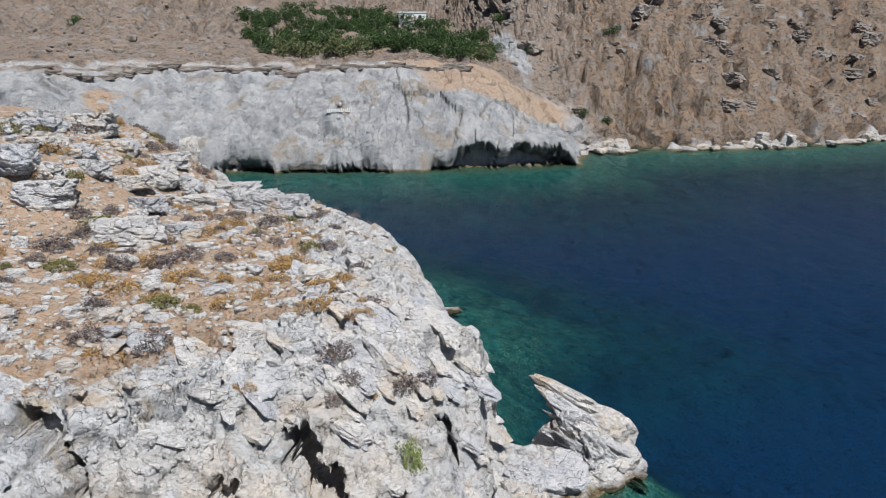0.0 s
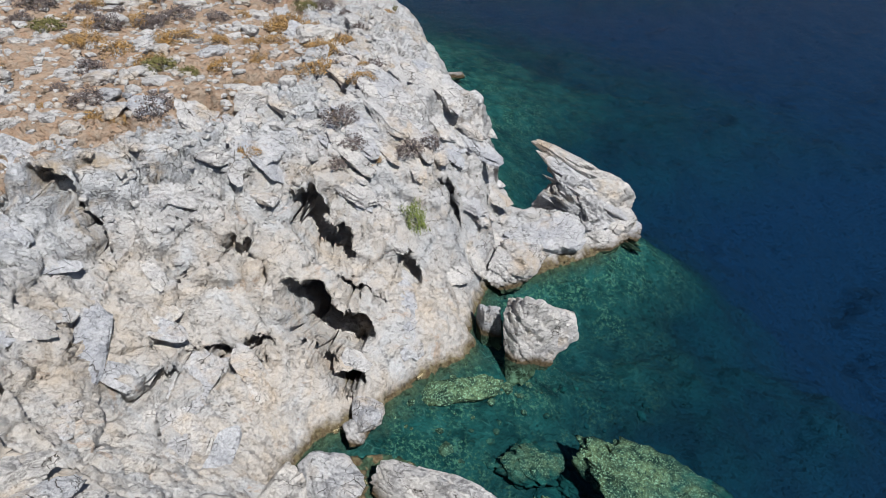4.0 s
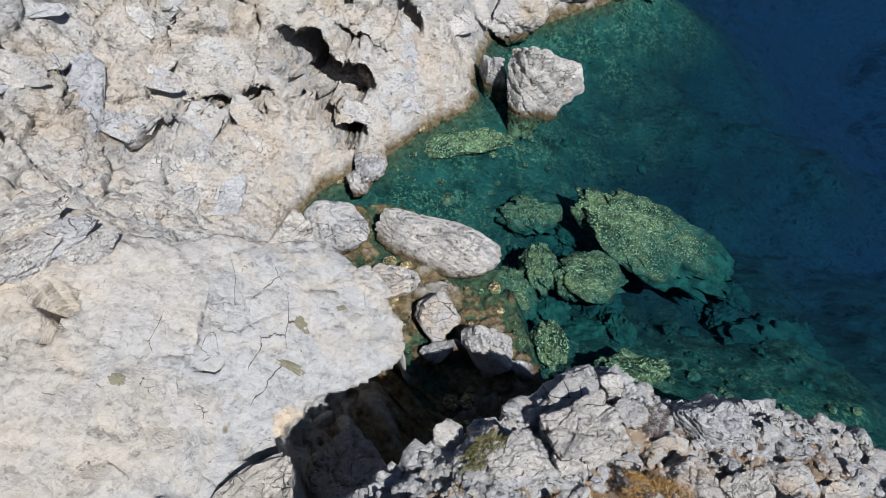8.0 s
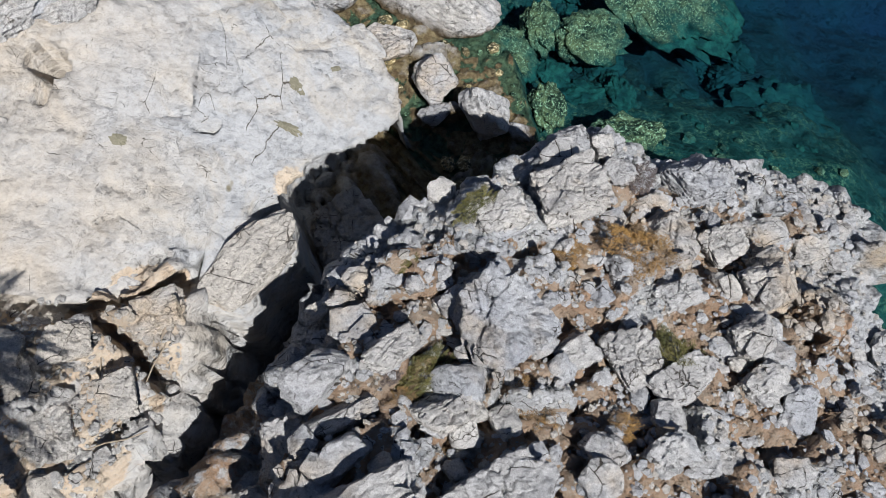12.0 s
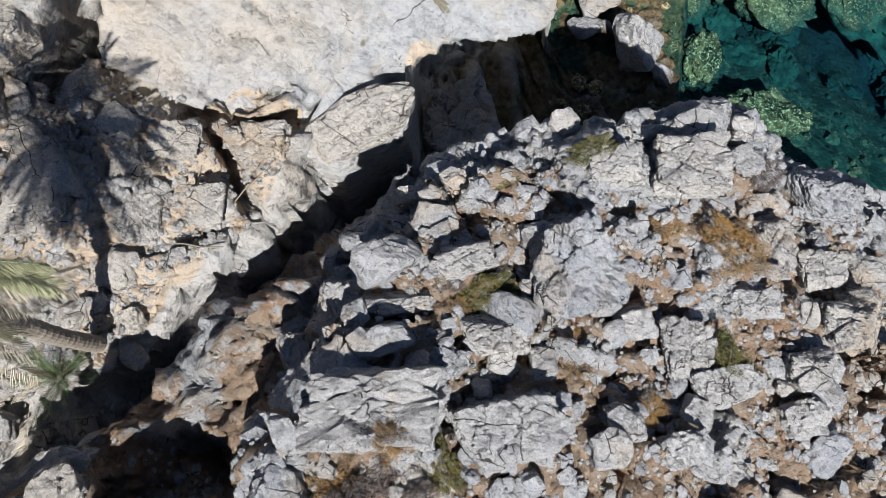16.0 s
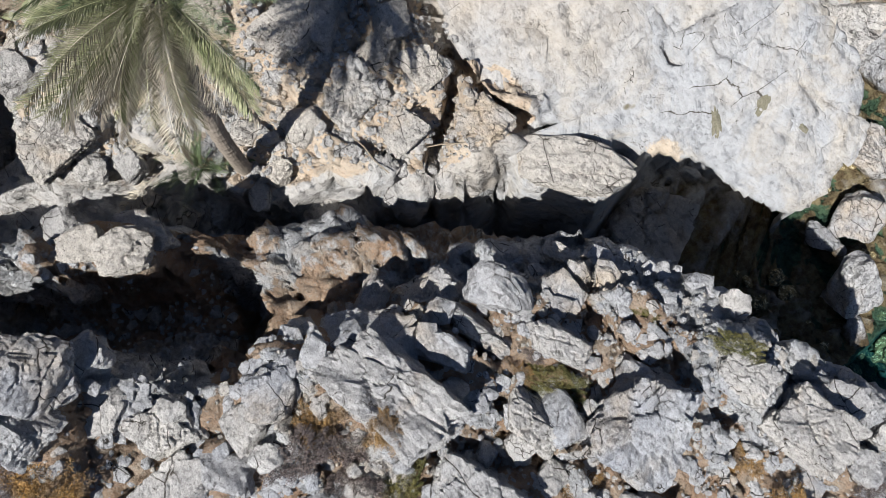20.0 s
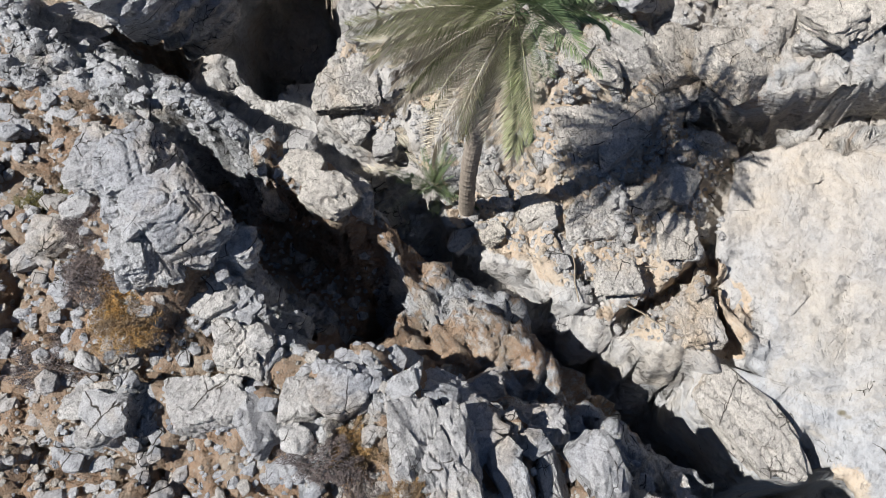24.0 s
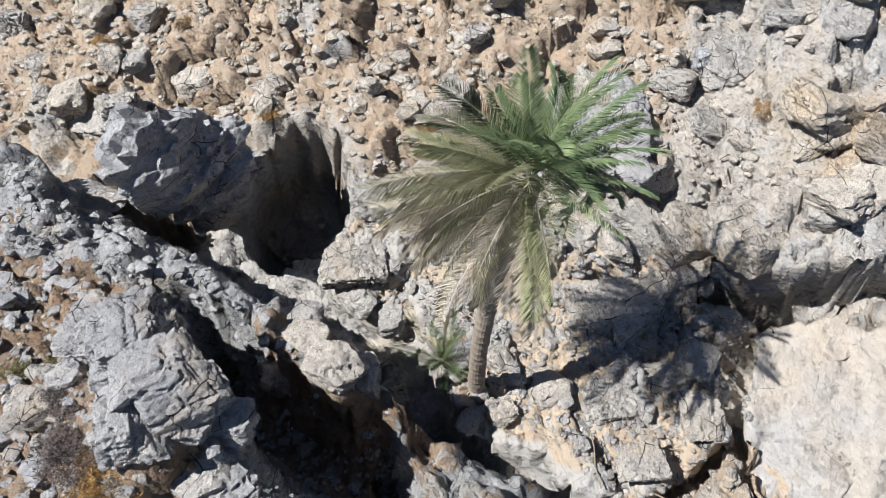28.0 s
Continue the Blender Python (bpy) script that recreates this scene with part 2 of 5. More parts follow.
def boulder_material(name="limestone_boulder", tones=((0.68, 0.69, 0.715), (0.92, 0.915, 0.90), (0.80, 0.69, 0.56))):
    k = Mat(name)
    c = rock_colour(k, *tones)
    lay = k.noise(3.0, 7, 0.75, stretched(k, 0.8, 1.4, 2.6, 0.6))
    c = k.mix(k.ramp(lay, 0.36, 0.50), k.mix(0.14, c, (0.22, 0.21, 0.2)), c)
    hue = k.mix(k.rnd(), (0.86, 0.87, 0.9), (1.08, 1.02, 0.94))
    c = k.mix(1.0, c, hue, "MULTIPLY")
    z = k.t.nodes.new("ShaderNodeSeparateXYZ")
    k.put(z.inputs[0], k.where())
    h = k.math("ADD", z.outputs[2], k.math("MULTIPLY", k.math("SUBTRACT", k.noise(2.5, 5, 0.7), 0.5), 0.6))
    c = k.mix(k.ramp(h, 0.5, 0.15), c, (0.15, 0.11, 0.06))
    c = k.mix(k.ramp(h, 0.0, -0.5), c, k.mix(k.ramp(k.noise(3, 6, 0.7), 0.4, 0.6), (0.10, 0.10, 0.05), (0.40, 0.38, 0.22)))
    # wave light painted as a bright net on stone below the waterline
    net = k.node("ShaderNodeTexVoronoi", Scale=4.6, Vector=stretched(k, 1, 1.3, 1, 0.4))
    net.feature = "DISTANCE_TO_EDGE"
    light_net = k.math("MULTIPLY", k.ramp(net.outputs["Distance"], 0.09, 0.0), k.ramp(k.noise(2.2, 4, 0.7), 0.45, 0.6))
    c = k.mix(k.math("MULTIPLY", light_net, k.ramp(h, 0.0, -0.4)), c, (0.72, 0.66, 0.46))
    # dimming by deep water, painted into the stone as dark teal
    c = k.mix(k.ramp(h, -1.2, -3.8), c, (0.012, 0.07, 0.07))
    n = k.bump(lay, 0.02, 0.2, rock_bump(k, 0.045, big=0.6))
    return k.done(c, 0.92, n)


def reef_material():
    """Rock under clear water: olive and dark growth, and the waves' light net painted on its top."""
    k = Mat("submerged_rock")
    c = k.mix(k.ramp(k.noise(1.3, 7, 0.75), 0.42, 0.62), (0.03, 0.035, 0.02), (0.40, 0.30, 0.14))
    # pale specks paint the sunlight that ripples throw on the rock
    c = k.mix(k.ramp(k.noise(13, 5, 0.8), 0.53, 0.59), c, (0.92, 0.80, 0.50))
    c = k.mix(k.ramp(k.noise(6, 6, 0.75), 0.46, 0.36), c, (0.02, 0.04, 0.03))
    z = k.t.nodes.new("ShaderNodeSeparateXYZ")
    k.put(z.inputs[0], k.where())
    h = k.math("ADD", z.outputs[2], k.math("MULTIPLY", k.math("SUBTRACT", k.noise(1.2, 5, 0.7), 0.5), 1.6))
    # tint and dimming of the water above, put into the rock's colour by depth
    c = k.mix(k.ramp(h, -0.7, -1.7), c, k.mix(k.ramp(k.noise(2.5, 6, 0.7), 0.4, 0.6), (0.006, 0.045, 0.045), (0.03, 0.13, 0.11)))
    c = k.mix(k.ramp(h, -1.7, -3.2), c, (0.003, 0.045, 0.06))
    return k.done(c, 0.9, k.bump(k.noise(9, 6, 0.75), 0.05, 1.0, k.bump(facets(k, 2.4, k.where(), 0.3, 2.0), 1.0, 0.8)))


def slab_material():
    k = Mat("limestone_flake")
    return k.done(slab_colour(k), 0.92, rock_bump(k, 0.05, 1.0))


def leaf_material(name, a, b, rough=0.7):
    k = Mat(name)
    c = k.mix(k.ramp(k.noise(2.5, 5, 0.65), 0.38, 0.62), a, b)
    n = k.t.nodes.new("ShaderNodeNewGeometry")
    c = k.mix(1.0, c, k.mix(n.outputs["Random Per Island"], (0.7, 0.7, 0.7), (1.25, 1.25, 1.2)), "MULTIPLY")
    return k.done(c, rough)


def plain_material(name, a, b, scale=6.0, rough=0.8, bump=0.01):
    k = Mat(name)
    f = k.noise(scale, 5, 0.65)
    return k.done(k.mix(k.ramp(f, 0.35, 0.65), a, b), rough, k.bump(f, bump, 0.6))


def water_material():
    k = Mat("sea_water")
    t = k.t
    clear = k.node("ShaderNodeBsdfTransparent", Color=(0.6, 0.86, 0.88))
    gloss = k.node("ShaderNodeBsdfGlossy", Roughness=0.06)
    w = k.bump(k.noise(1.1, 4, 0.55, stretched(k, 1.0, 2.0, 1.0, 0.2)), 0.12, 0.35)
    w = k.bump(k.noise(5.0, 3, 0.6), 0.02, 0.4, w)
    k.put(gloss.inputs["Normal"], w)
    fres = k.node("ShaderNodeFresnel", IOR=1.33, Normal=w)
    mixed = k.node("ShaderNodeMixShader", Fac=k.math("MULTIPLY", fres.outputs[0], 0.28))
    t.links.new(clear.outputs[0], mixed.inputs[1]), t.links.new(gloss.outputs[0], mixed.inputs[2])
    t.links.new(mixed.outputs[0], k.out.inputs["Surface"])
    t.nodes.remove(k.b)
    return k.m


M_CREAM = boulder_material("cream_limestone", ((0.74, 0.705, 0.655), (0.94, 0.90, 0.83), (0.84, 0.70, 0.53)))
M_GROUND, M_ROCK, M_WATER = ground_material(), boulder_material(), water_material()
M_CRAG = plain_material("brown_crag", (0.20, 0.16, 0.13), (0.31, 0.28, 0.25), 0.8, 0.95, 0.2)
M_TWIG_ORANGE = leaf_material("dry_orange_scrub", (0.58, 0.34, 0.11), (0.28, 0.20, 0.13))
M_TWIG_GREY = leaf_material("dry_grey_scrub", (0.26, 0.205, 0.185), (0.14, 0.118, 0.12))
M_TWIG_GREEN = leaf_material("olive_scrub", (0.25, 0.22, 0.08), (0.15, 0.15, 0.055))
M_LEAF = leaf_material("green_leaves", (0.20, 0.27, 0.07), (0.32, 0.36, 0.10))
M_FROND = leaf_material("palm_frond_green", (0.15, 0.22, 0.115), (0.26, 0.33, 0.16), 0.5)
M_FROND_OLD = leaf_material("palm_frond_old", (0.33, 0.36, 0.18), (0.55, 0.54, 0.34), 0.6)
M_FROND_DRY = leaf_material("palm_frond_dry", (0.74, 0.67, 0.54), (0.50, 0.43, 0.35), 0.8)
M_BARK = plain_material("palm_bark", (0.30, 0.245, 0.19), (0.45, 0.39, 0.32), 22, 0.9, 0.02)
M_ORCHARD = leaf_material("orchard_leaves", (0.025, 0.06, 0.015), (0.06, 0.10, 0.025))
M_OLIVE = leaf_material("olive_leaves", (0.10, 0.13, 0.05), (0.15, 0.16, 0.07))
M_WHITE = plain_material("white_paint", (0.78, 0.78, 0.76), (0.84, 0.84, 0.82), 2, 0.7, 0.002)
M_DARK = plain_material("dark_glass", (0.03, 0.035, 0.04), (0.05, 0.05, 0.05), 2, 0.3, 0.001)
M_SLAB = slab_material()
M_REEF = reef_material()
M_LICHEN = plain_material("lichen", (0.20, 0.18, 0.12), (0.30, 0.28, 0.21), 25, 0.95, 0.01)
M_WOOD = plain_material("dry_wood", (0.30, 0.24, 0.17), (0.42, 0.36, 0.27), 12, 0.85, 0.01)


# ---- numbers for the land ----
def lattice(ix, iy, seed):
    h = (ix.astype(np.int64) * 374761393 + iy.astype(np.int64) * 668265263 + seed * 974711) & 0x7FFFFFFF
    h = ((h ^ (h >> 13)) * 1274126177) & 0x7FFFFFFF
    return ((h ^ (h >> 16)) & 0xFFFF) / 65535.0


def grain(x, y, seed=0):
    """Smooth value noise, 0 to 1."""
    ix, iy = np.floor(x), np.floor(y)
    fx, fy = x - ix, y - iy
    fx, fy = fx * fx * (3 - 2 * fx), fy * fy * (3 - 2 * fy)
    a, b = lattice(ix, iy, seed), lattice(ix + 1, iy, seed)
    c, d = lattice(ix, iy + 1, seed), lattice(ix + 1, iy + 1, seed)
    return (a + (b - a) * fx) * (1 - fy) + (c + (d - c) * fx) * fy


def fbm(x, y, seed=0, octaves=4, gain=0.5):
    s, a, n = 0.0, 1.0, 0.0
    for o in range(octaves):
        s = s + a * (grain(x * 2 ** o + 17.3 * o, y * 2 ** o - 9.1 * o, seed + o) - 0.5)
        n += a
        a *= gain
    return s / n * 2


def blocks(x, y, seed=0):
    """Broken rock: every cell has its own height and tilt; also the gap to the next cell."""
    ix, iy = np.floor(x), np.floor(y)
    f1, f2 = np.full(x.shape, 9.0), np.full(x.shape, 9.0)
    level = np.zeros(x.shape)
    for dx in (-1, 0, 1):
        for dy in (-1, 0, 1):
            cx, cy = ix + dx, iy + dy
            ox, oy = cx + lattice(cx, cy, seed) - x, cy + lattice(cx, cy, seed + 1) - y
            d = ox * ox + oy * oy
            near = d < f1
            f2 = np.where(near, f1, np.minimum(f2, d))
            lv = lattice(cx, cy, seed + 2) - 0.5 + (lattice(cx, cy, seed + 3) - 0.5) * ox * 1.2 + (lattice(cx, cy, seed + 4) - 0.5) * oy * 1.2
            level = np.where(near, lv, level)
            f1 = np.where(near, d, f1)
    return level, np.sqrt(f2) - np.sqrt(f1)


def step(v, a, b):
    t = np.clip((v - a) / (b - a), 0, 1)
    return t * t * (3 - 2 * t)


def inside(x, y, poly):
    """Distance to a closed outline, positive inside it."""
    best, odd = np.full(x.shape, 1e9), np.zeros(x.shape, bool)
    for (ax, ay), (bx, by) in zip(poly, poly[1:] + poly[:1]):
        ex, ey = bx - ax, by - ay
        t = np.clip(((x - ax) * ex + (y - ay) * ey) / (ex * ex + ey * ey), 0, 1)
        best = np.minimum(best, (x - ax - t * ex) ** 2 + (y - ay - t * ey) ** 2)
        if ay != by:
            odd ^= ((ay > y) != (by > y)) & (x < (bx - ax) * (y - ay) / (by - ay) + ax)
    return np.where(odd, 1, -1) * np.sqrt(best)


def blob(x, y, cx, cy, r):
    return np.exp(-((x - cx) ** 2 + (y - cy) ** 2) / (r * r))


RIDGE = [(-8, -22), (-8.2, -11), (-7.1, -8.3), (-6.3, -5.6), (-5.6, -3.6), (-4.7, -2.0), (-4.2, 0), (-3.5, 0.95), (-2.9, 2), (-2.4, 3.1), (-1.8, 4.4),
         (-0.9, 5.2), (0.9, 6), (1.7, 6.9), (2.8, 7.8), (3.6, 7.7), (4.9, 7.4), (6.1, 8.0), (7.6, 7.9), (9.1, 7.5), (10.2, 7.0), (9.9, 5.3), (8.9, 4.2), (9.6, 3.2),
         (11.5, 0), (13, -8), (14, -22)]
PALM_GROUND = [(-9.8, -5), (-7.7, -4.5), (-7.0, -2.7), (-6.2, -1.75), (-5.6, -1.1), (-5.5, -0.4), (-5.45, 0.15), (-5.05, 0.7), (-4.75, 1.25), (-4.6, 1.9), (-4.4, 2.5), (-4.45, 3.3),
               (-4.7, 4.2), (-5.2, 4.8), (-8.5, 4.2), (-11, 3), (-11, -4)]
SLAB = [(-8.7, 4.2), (-8.0, 3.4), (-7.05, 3.32), (-6.4, 3.35), (-5.9, 3.45), (-5.2, 3.72), (-4.5, 3.7), (-3.75, 3.9), (-3.2, 4.45), (-2.9, 5.1), (-2.95, 5.7), (-3.35, 6.05), (-2.8, 6.6), (-2.8, 7.05),
        (-2.6, 7.42), (-2.05, 7.7), (-1.1, 8.6), (-1.0, 9.7), (-1.2, 10.3), (-1.9, 11.2), (-2.8, 11.6), (-5.0, 11.2), (-7.2, 10.6), (-8.6, 10.9), (-11, 11.5), (-11, 8.6), (-9.7, 7.0), (-9.0, 5.5)]
NORTH = [(-1.6, 9), (-2.5, 12.5), (-4.2, 14.2), (-5.6, 15.6), (-5.6, 17.3), (-4.6, 18.6), (-2.4, 20.3), (-1.5, 21.4), (-0.5, 22.3), (1.2, 23.6), (1.3, 26), (2.2, 28.6),
         (4.7, 29.9), (7.6, 31.4), (9.9, 33.9), (9.0, 35.4), (6.2, 35.6), (3.6, 35.8), (2.6, 38), (2.3, 40), (1.4, 48), (-1, 57.5), (-8, 68.5), (-17, 77), (-30, 92), (-50, 112), (-75, 130), (-90, 150), (-300, 150), (-300, -100),
         (-14, -60), (-14, 2), (-9, 9)]
FAR = [(-75, 128), (-60, 136), (-41, 140), (-20, 140.5), (-4, 142), (14, 145), (28, 151), (31, 160), (34, 172), (57, 178), (87, 184), (123, 205), (180, 215), (300, 260),
       (700, 400), (700, 1300), (-900, 1300), (-900, 128)]
HOLLOW = [(-5.0, -6.3), (-4.35, -5.4), (-4.0, -4.6), (-3.5, -3.7), (-3.1, -3.2), (-2.9, -2.6), (-3.3, -1.9), (-3.9, -1.75), (-4.4, -2.1), (-4.35, -2.9), (-4.85, -3.8), (-5.3, -5.0), (-5.6, -6.1)]
STRIP = [(-2.5, -2.9), (-2.4, -1.6), (-2.4, -0.3), (-2.3, 0.8), (-1.9, 1.9), (-1.4, 3.0), (-2.0, 4.0), (-3.0, 2.6), (-4.3, 0.6), (-4.8, -1.6), (-4.2, -2.2)]
GULLY = [(-8.5, -5.8, 6.2), (-6.6, -3.9, 5.8), (-5.6, -1.6, 4.8), (-4.5, 0.1, 3.4), (-3.5, 2, 2.3), (-2.7, 4, 1.1), (-1.8, 6, 0.5), (-0.5, 8, 0.4), (0.8, 10.5, 0.25), (0.2, 13.5, 0.12), (-2.2, 16.0, 0.15)]


def land(x, y):
    """Height of the ground, and how far it is soil, pale slab and brown slope."""
    x, y = np.asarray(x, float), np.asarray(y, float)
    far_w = step(np.hypot(x, y), 60, 110)
    jag = 0.35 + 2.5 * far_w
    size = 1.1 + 9 * far_w
    wx = x + jag * fbm(x / size, y / size, 3, 4, 0.6)
    wy = y + jag * fbm(x / size + 40, y / size, 5, 4, 0.6)
    sr, sp, ss = inside(wx, wy, RIDGE), inside(wx, wy, PALM_GROUND), inside(wx, wy, SLAB)
    sn, sf = inside(wx, wy, NORTH), inside(wx, wy, FAR)
    # the ridge under the camera
    ridge = 9.1 - 0.34 * np.maximum(x - 1, 0) - 0.26 * np.maximum(y - 0.5, 0)
    ridge = ridge + 1.6 * blob(x, y, -3.2, -4.75, 1.3) + 0.7 * blob(x, y, -1.7, -1.7, 1.2) + 0.5 * blob(x, y, 0.2, 5.0, 1.8) - 2.7 * step(inside(wx, wy, HOLLOW), -0.2, 0.35) - 1.15 * step(inside(wx, wy, STRIP), -0.12, 0.3) - 0.6 * np.exp(-np.maximum(sr, 0) / 0.6)
    ridge = ridge + np.minimum(sr, 0) * 5
    palm = 6.9 + 0.3 * np.maximum(-7.5 - x, 0) - 0.2 * np.maximum(x + 5.5, 0) - 0.3 * np.exp(-np.maximum(sp, 0) / 0.4) + np.minimum(sp, 0) * 6
    slab = np.minimum(5.0 + 0.37 * (-1 - x), 8.8) - 0.2 * np.exp(-np.maximum(ss, 0) / 0.5) + np.minimum(ss, 0) * 9
    tall = step(y, 24.5, 29)
    low = np.interp(sn, [-40, 0, 0.8, 2.2, 4.5, 7.5, 9.5, 20, 45, 150], [-90, 0, 1.4, 2.4, 4.2, 7.6, 9.0, 9.7, 11, 14])
    high = np.interp(sn, [-40, 0, 0.8, 2.0, 4.0, 7, 20, 45, 150], [-90, 0, 2.0, 5.4, 7.6, 8.8, 9.6, 11, 14])
    north = (low * (1 - tall) + high * tall) * (1 - 0.72 * step(wx, 1.7, 2.7) * (y > 26) * (y < 60) * (sn > 0)) + 5.5 * step(-x, 16, 30) * step(y, 38, 52) * step(sn, 3, 15)
    west = np.where((x < -8.9) & (y < 9), 7.0 + 1.4 * step(y, 2, 4) + 0.62 * np.clip(-9.1 - wx, -0.3, 16), -20) - 1.2 * np.maximum(y - 6.5, 0)
    cliff = np.interp(sf, [-60, 0, 1.5, 8, 16, 22, 60, 120, 300, 1000], [-60, 0, 5, 12, 18.5, 20.5, 25, 36, 110, 380])
    hill = np.interp(sf, [-60, 0, 4, 10, 40, 80, 300, 1000], [-30, 0, 0.8, 2.5, 22, 42, 140, 400])
    fw = step(x, 26, 42)
    end = step(x, 4, 33)
    far = np.maximum(cliff * (1 - end) + hill * end, np.minimum(cliff, 6.0) - 60 * step(x, 27, 33))
    floor = np.full(x.shape, -30.0)
    for (ax, ay, az), (bx, by, bz) in zip(GULLY, GULLY[1:]):
        ex, ey = bx - ax, by - ay
        t = np.clip(((x - ax) * ex + (y - ay) * ey) / (ex * ex + ey * ey), 0, 1)
        d = np.hypot(x - ax - t * ex, y - ay - t * ey)
        floor = np.maximum(floor, az + (bz - az) * t - 0.1 * d - 3 * np.maximum(d - 2.2, 0))
    gap = np.minimum(np.minimum(np.maximum(-sr - 1.2, 0), np.maximum(-sn, 0)), np.maximum(-sf, 0))
    gap = np.minimum(gap, np.maximum(-ss - 1, 0))
    bed = -0.3 - (0.42 + 0.3 * step(y, 25, 31) * step(x, 2, 6) - (0.25 + 0.3 * step(x, 2, 6)) * step(y, 36, 60)) * gap - 0.01 * gap ** 1.3
    bed = np.maximum(bed, -13) + 0.9 * fbm(x / 3, y / 3, 31, 4, 0.55) * step(gap, 0.5, 5)
    forms = np.stack([bed, floor, ridge, palm, slab, north, west, far])
    kind = forms.argmax(0)
    z = forms.max(0)
    base = z
    dry = step(z, -1.0, 0.4)
    on = lambda n: (kind == n).astype(float)
    # broken surface, form by form
    l1, e1 = blocks(x / 0.95 + 0.15 * fbm(x, y, 61, 2), y / 0.8, 7)
    l2, e2 = blocks(x / 0.33, y / 0.3, 11)
    crack = np.exp(-e1 / 0.06)
    fine = fbm(x / 0.5, y / 0.5, 15, 4, 0.6)
    rough = 0.36 * l1 + 0.13 * l2 - 0.22 * crack - 0.07 * np.exp(-e2 / 0.1) + 0.10 * fine
    k1, g1 = blocks((x * 0.85 + y * 0.5) / 2.6 + 0.3 * fbm(x / 2, y / 2, 71, 3), (y * 0.85 - x * 0.5) / 1.3, 21)
    k2, g2 = blocks(x / 0.8 + 0.3 * fbm(x, y, 73, 2), y / 0.6, 25)
    face = 0.5 * k1 + 0.10 * k2 - 0.3 * np.exp(-g1 / 0.05) - 0.06 * np.exp(-g2 / 0.08) + 0.45 * fbm(x / 2.2, y / 2.2, 27, 6, 0.55)
    steep_n = step(sn, 0.5, 3) * (1 - 0.75 * step(sn, 9, 13))
    s1, h1 = blocks(x / 2.3 + 0.4 * fbm(x / 2, y / 2, 75, 3), y / 1.9, 41)
    plate = 0.24 * s1 - 0.10 * np.exp(-h1 / 0.025) * (grain(x / 1.5, y / 1.5, 43) > 0.45) + 0.06 * fine + 0.04 * l2
    q1, u1 = blocks(x / 7, y / 7, 51)
    q2, u2 = blocks(x / 2.4, y / 2.4, 53)
    big = (2.2 * q1 + 0.7 * q2 + 1.2 * fbm(x / 5, y / 5, 55, 5, 0.6)) * step(np.abs(sf), 0, 4)
    z = z + dry * ((on(2) + on(1) * 0.8) * rough + on(3) * (0.85 * rough) + on(4) * plate + on(5) * (face * steep_n + (1 - steep_n) * 0.5 * rough)
                   + on(6) * (0.3 * face + (0.8 + 0.5 * step(y, 0, 2)) * rough) + on(7) * big * (0.35 + 0.65 * np.maximum(fw, step(sf, 60, 90))))
    patch = fbm(x / 1.6, y / 1.6, 81, 4, 0.6)
    soil = on(2) * (step(patch - 0.5 * l1 + 0.25 * (sr > 2), -0.18, 0.06) * step(sr, 0.8, 1.6) + 0.55 * step(-x, 2.0, 3.2) * step(y, -6, -4) * (1 - step(sr, 1.0, 2.2)) * step(fbm(x / 0.7, y / 0.7, 84, 4, 0.6), -0.5, -0.1) + 0.25 * blob(x, y, -4.3, -3.0, 1.2)) + on(3) * step(patch - 0.5 * l1, -0.5, -0.15) * step(sp, 0.05, 0.3)
    soil = soil + on(5) * step(sn, 8.5, 11) * step(patch + 0.7 * step(-x, 2, 9) - 0.3 * l2, 0.12, 0.34) + on(6) * step(patch - 0.3 * l1, -0.6, -0.15) * 0.9 * step(2.5 - y, 0, 2) + on(1) * 0.35 + 1.2 * on(4) * blob(x, y, -3.05, 6.6, 0.42)
    soil = soil + on(7) * step(sf + 3 * patch, 16, 20) * (1 - fw) * (1 - blob(sf, 0 * sf, 18.2, 0, 1.2)) * step(fbm(x / 9, y / 5, 87), 0.1, 0.4) * 0.45 + on(7) * 0.6 * step(sf + 2 * patch, 9.5, 12.5) * (1 - step(sf, 21, 24)) * step(x + 0.6 * (sf - 12), -9, 0) * (1 - fw) + on(7) * step(fbm(x / 14, y / 14, 83), 0.25, 0.6) * fw * 0.4
    soil = soil * (1 - np.minimum(1.2 * blob(x, y, -9.5, -5.9, 1.5), 1))
    pale = on(4) + on(6) * 0.5 + 0.75 * on(3) + 0.5 * on(1) + 0.0 * sf
    shingle = on(7) * fw * step(sf, -1, 0.3) * (1 - step(sf + 1.5 * patch, 3, 4.5)) * step(0.5 + 0.5 * fbm(x / 12, y / 30, 88), 0.25, 0.45)
    pale = pale + 0.9 * shingle
    marl = on(7) * (1 - step(sf + 2 * patch, 15, 19)) * (1 - fw)
    cream = on(5) * (1 - step(sn, 5.5, 8.5)) * 0.85 * (1 - 0.65 * step(y, 24.5, 28)) + 0.75 * on(6) + 0.35 * on(3)
    marl = marl + on(7) * (1 - step(np.hypot((x - 19.5 - 0.15 * (216 - y)) / 4.2, (y - 218) / 21) + 0.4 * patch, 0.8, 1.05))
    soil = soil + on(7) * blob(x, y, -65, 144, 4.5) * step(patch, -0.3, 0.1)
    # the cliff-top band of brown soil also carries its overhang's shade as colour
    brown = (1 - shingle) * on(7) * np.maximum(fw, step(sf, 19, 23) * 0.92) + on(7) * (1 - fw) * blob(sf, 0 * sf, 18.2, 0, 1.2)
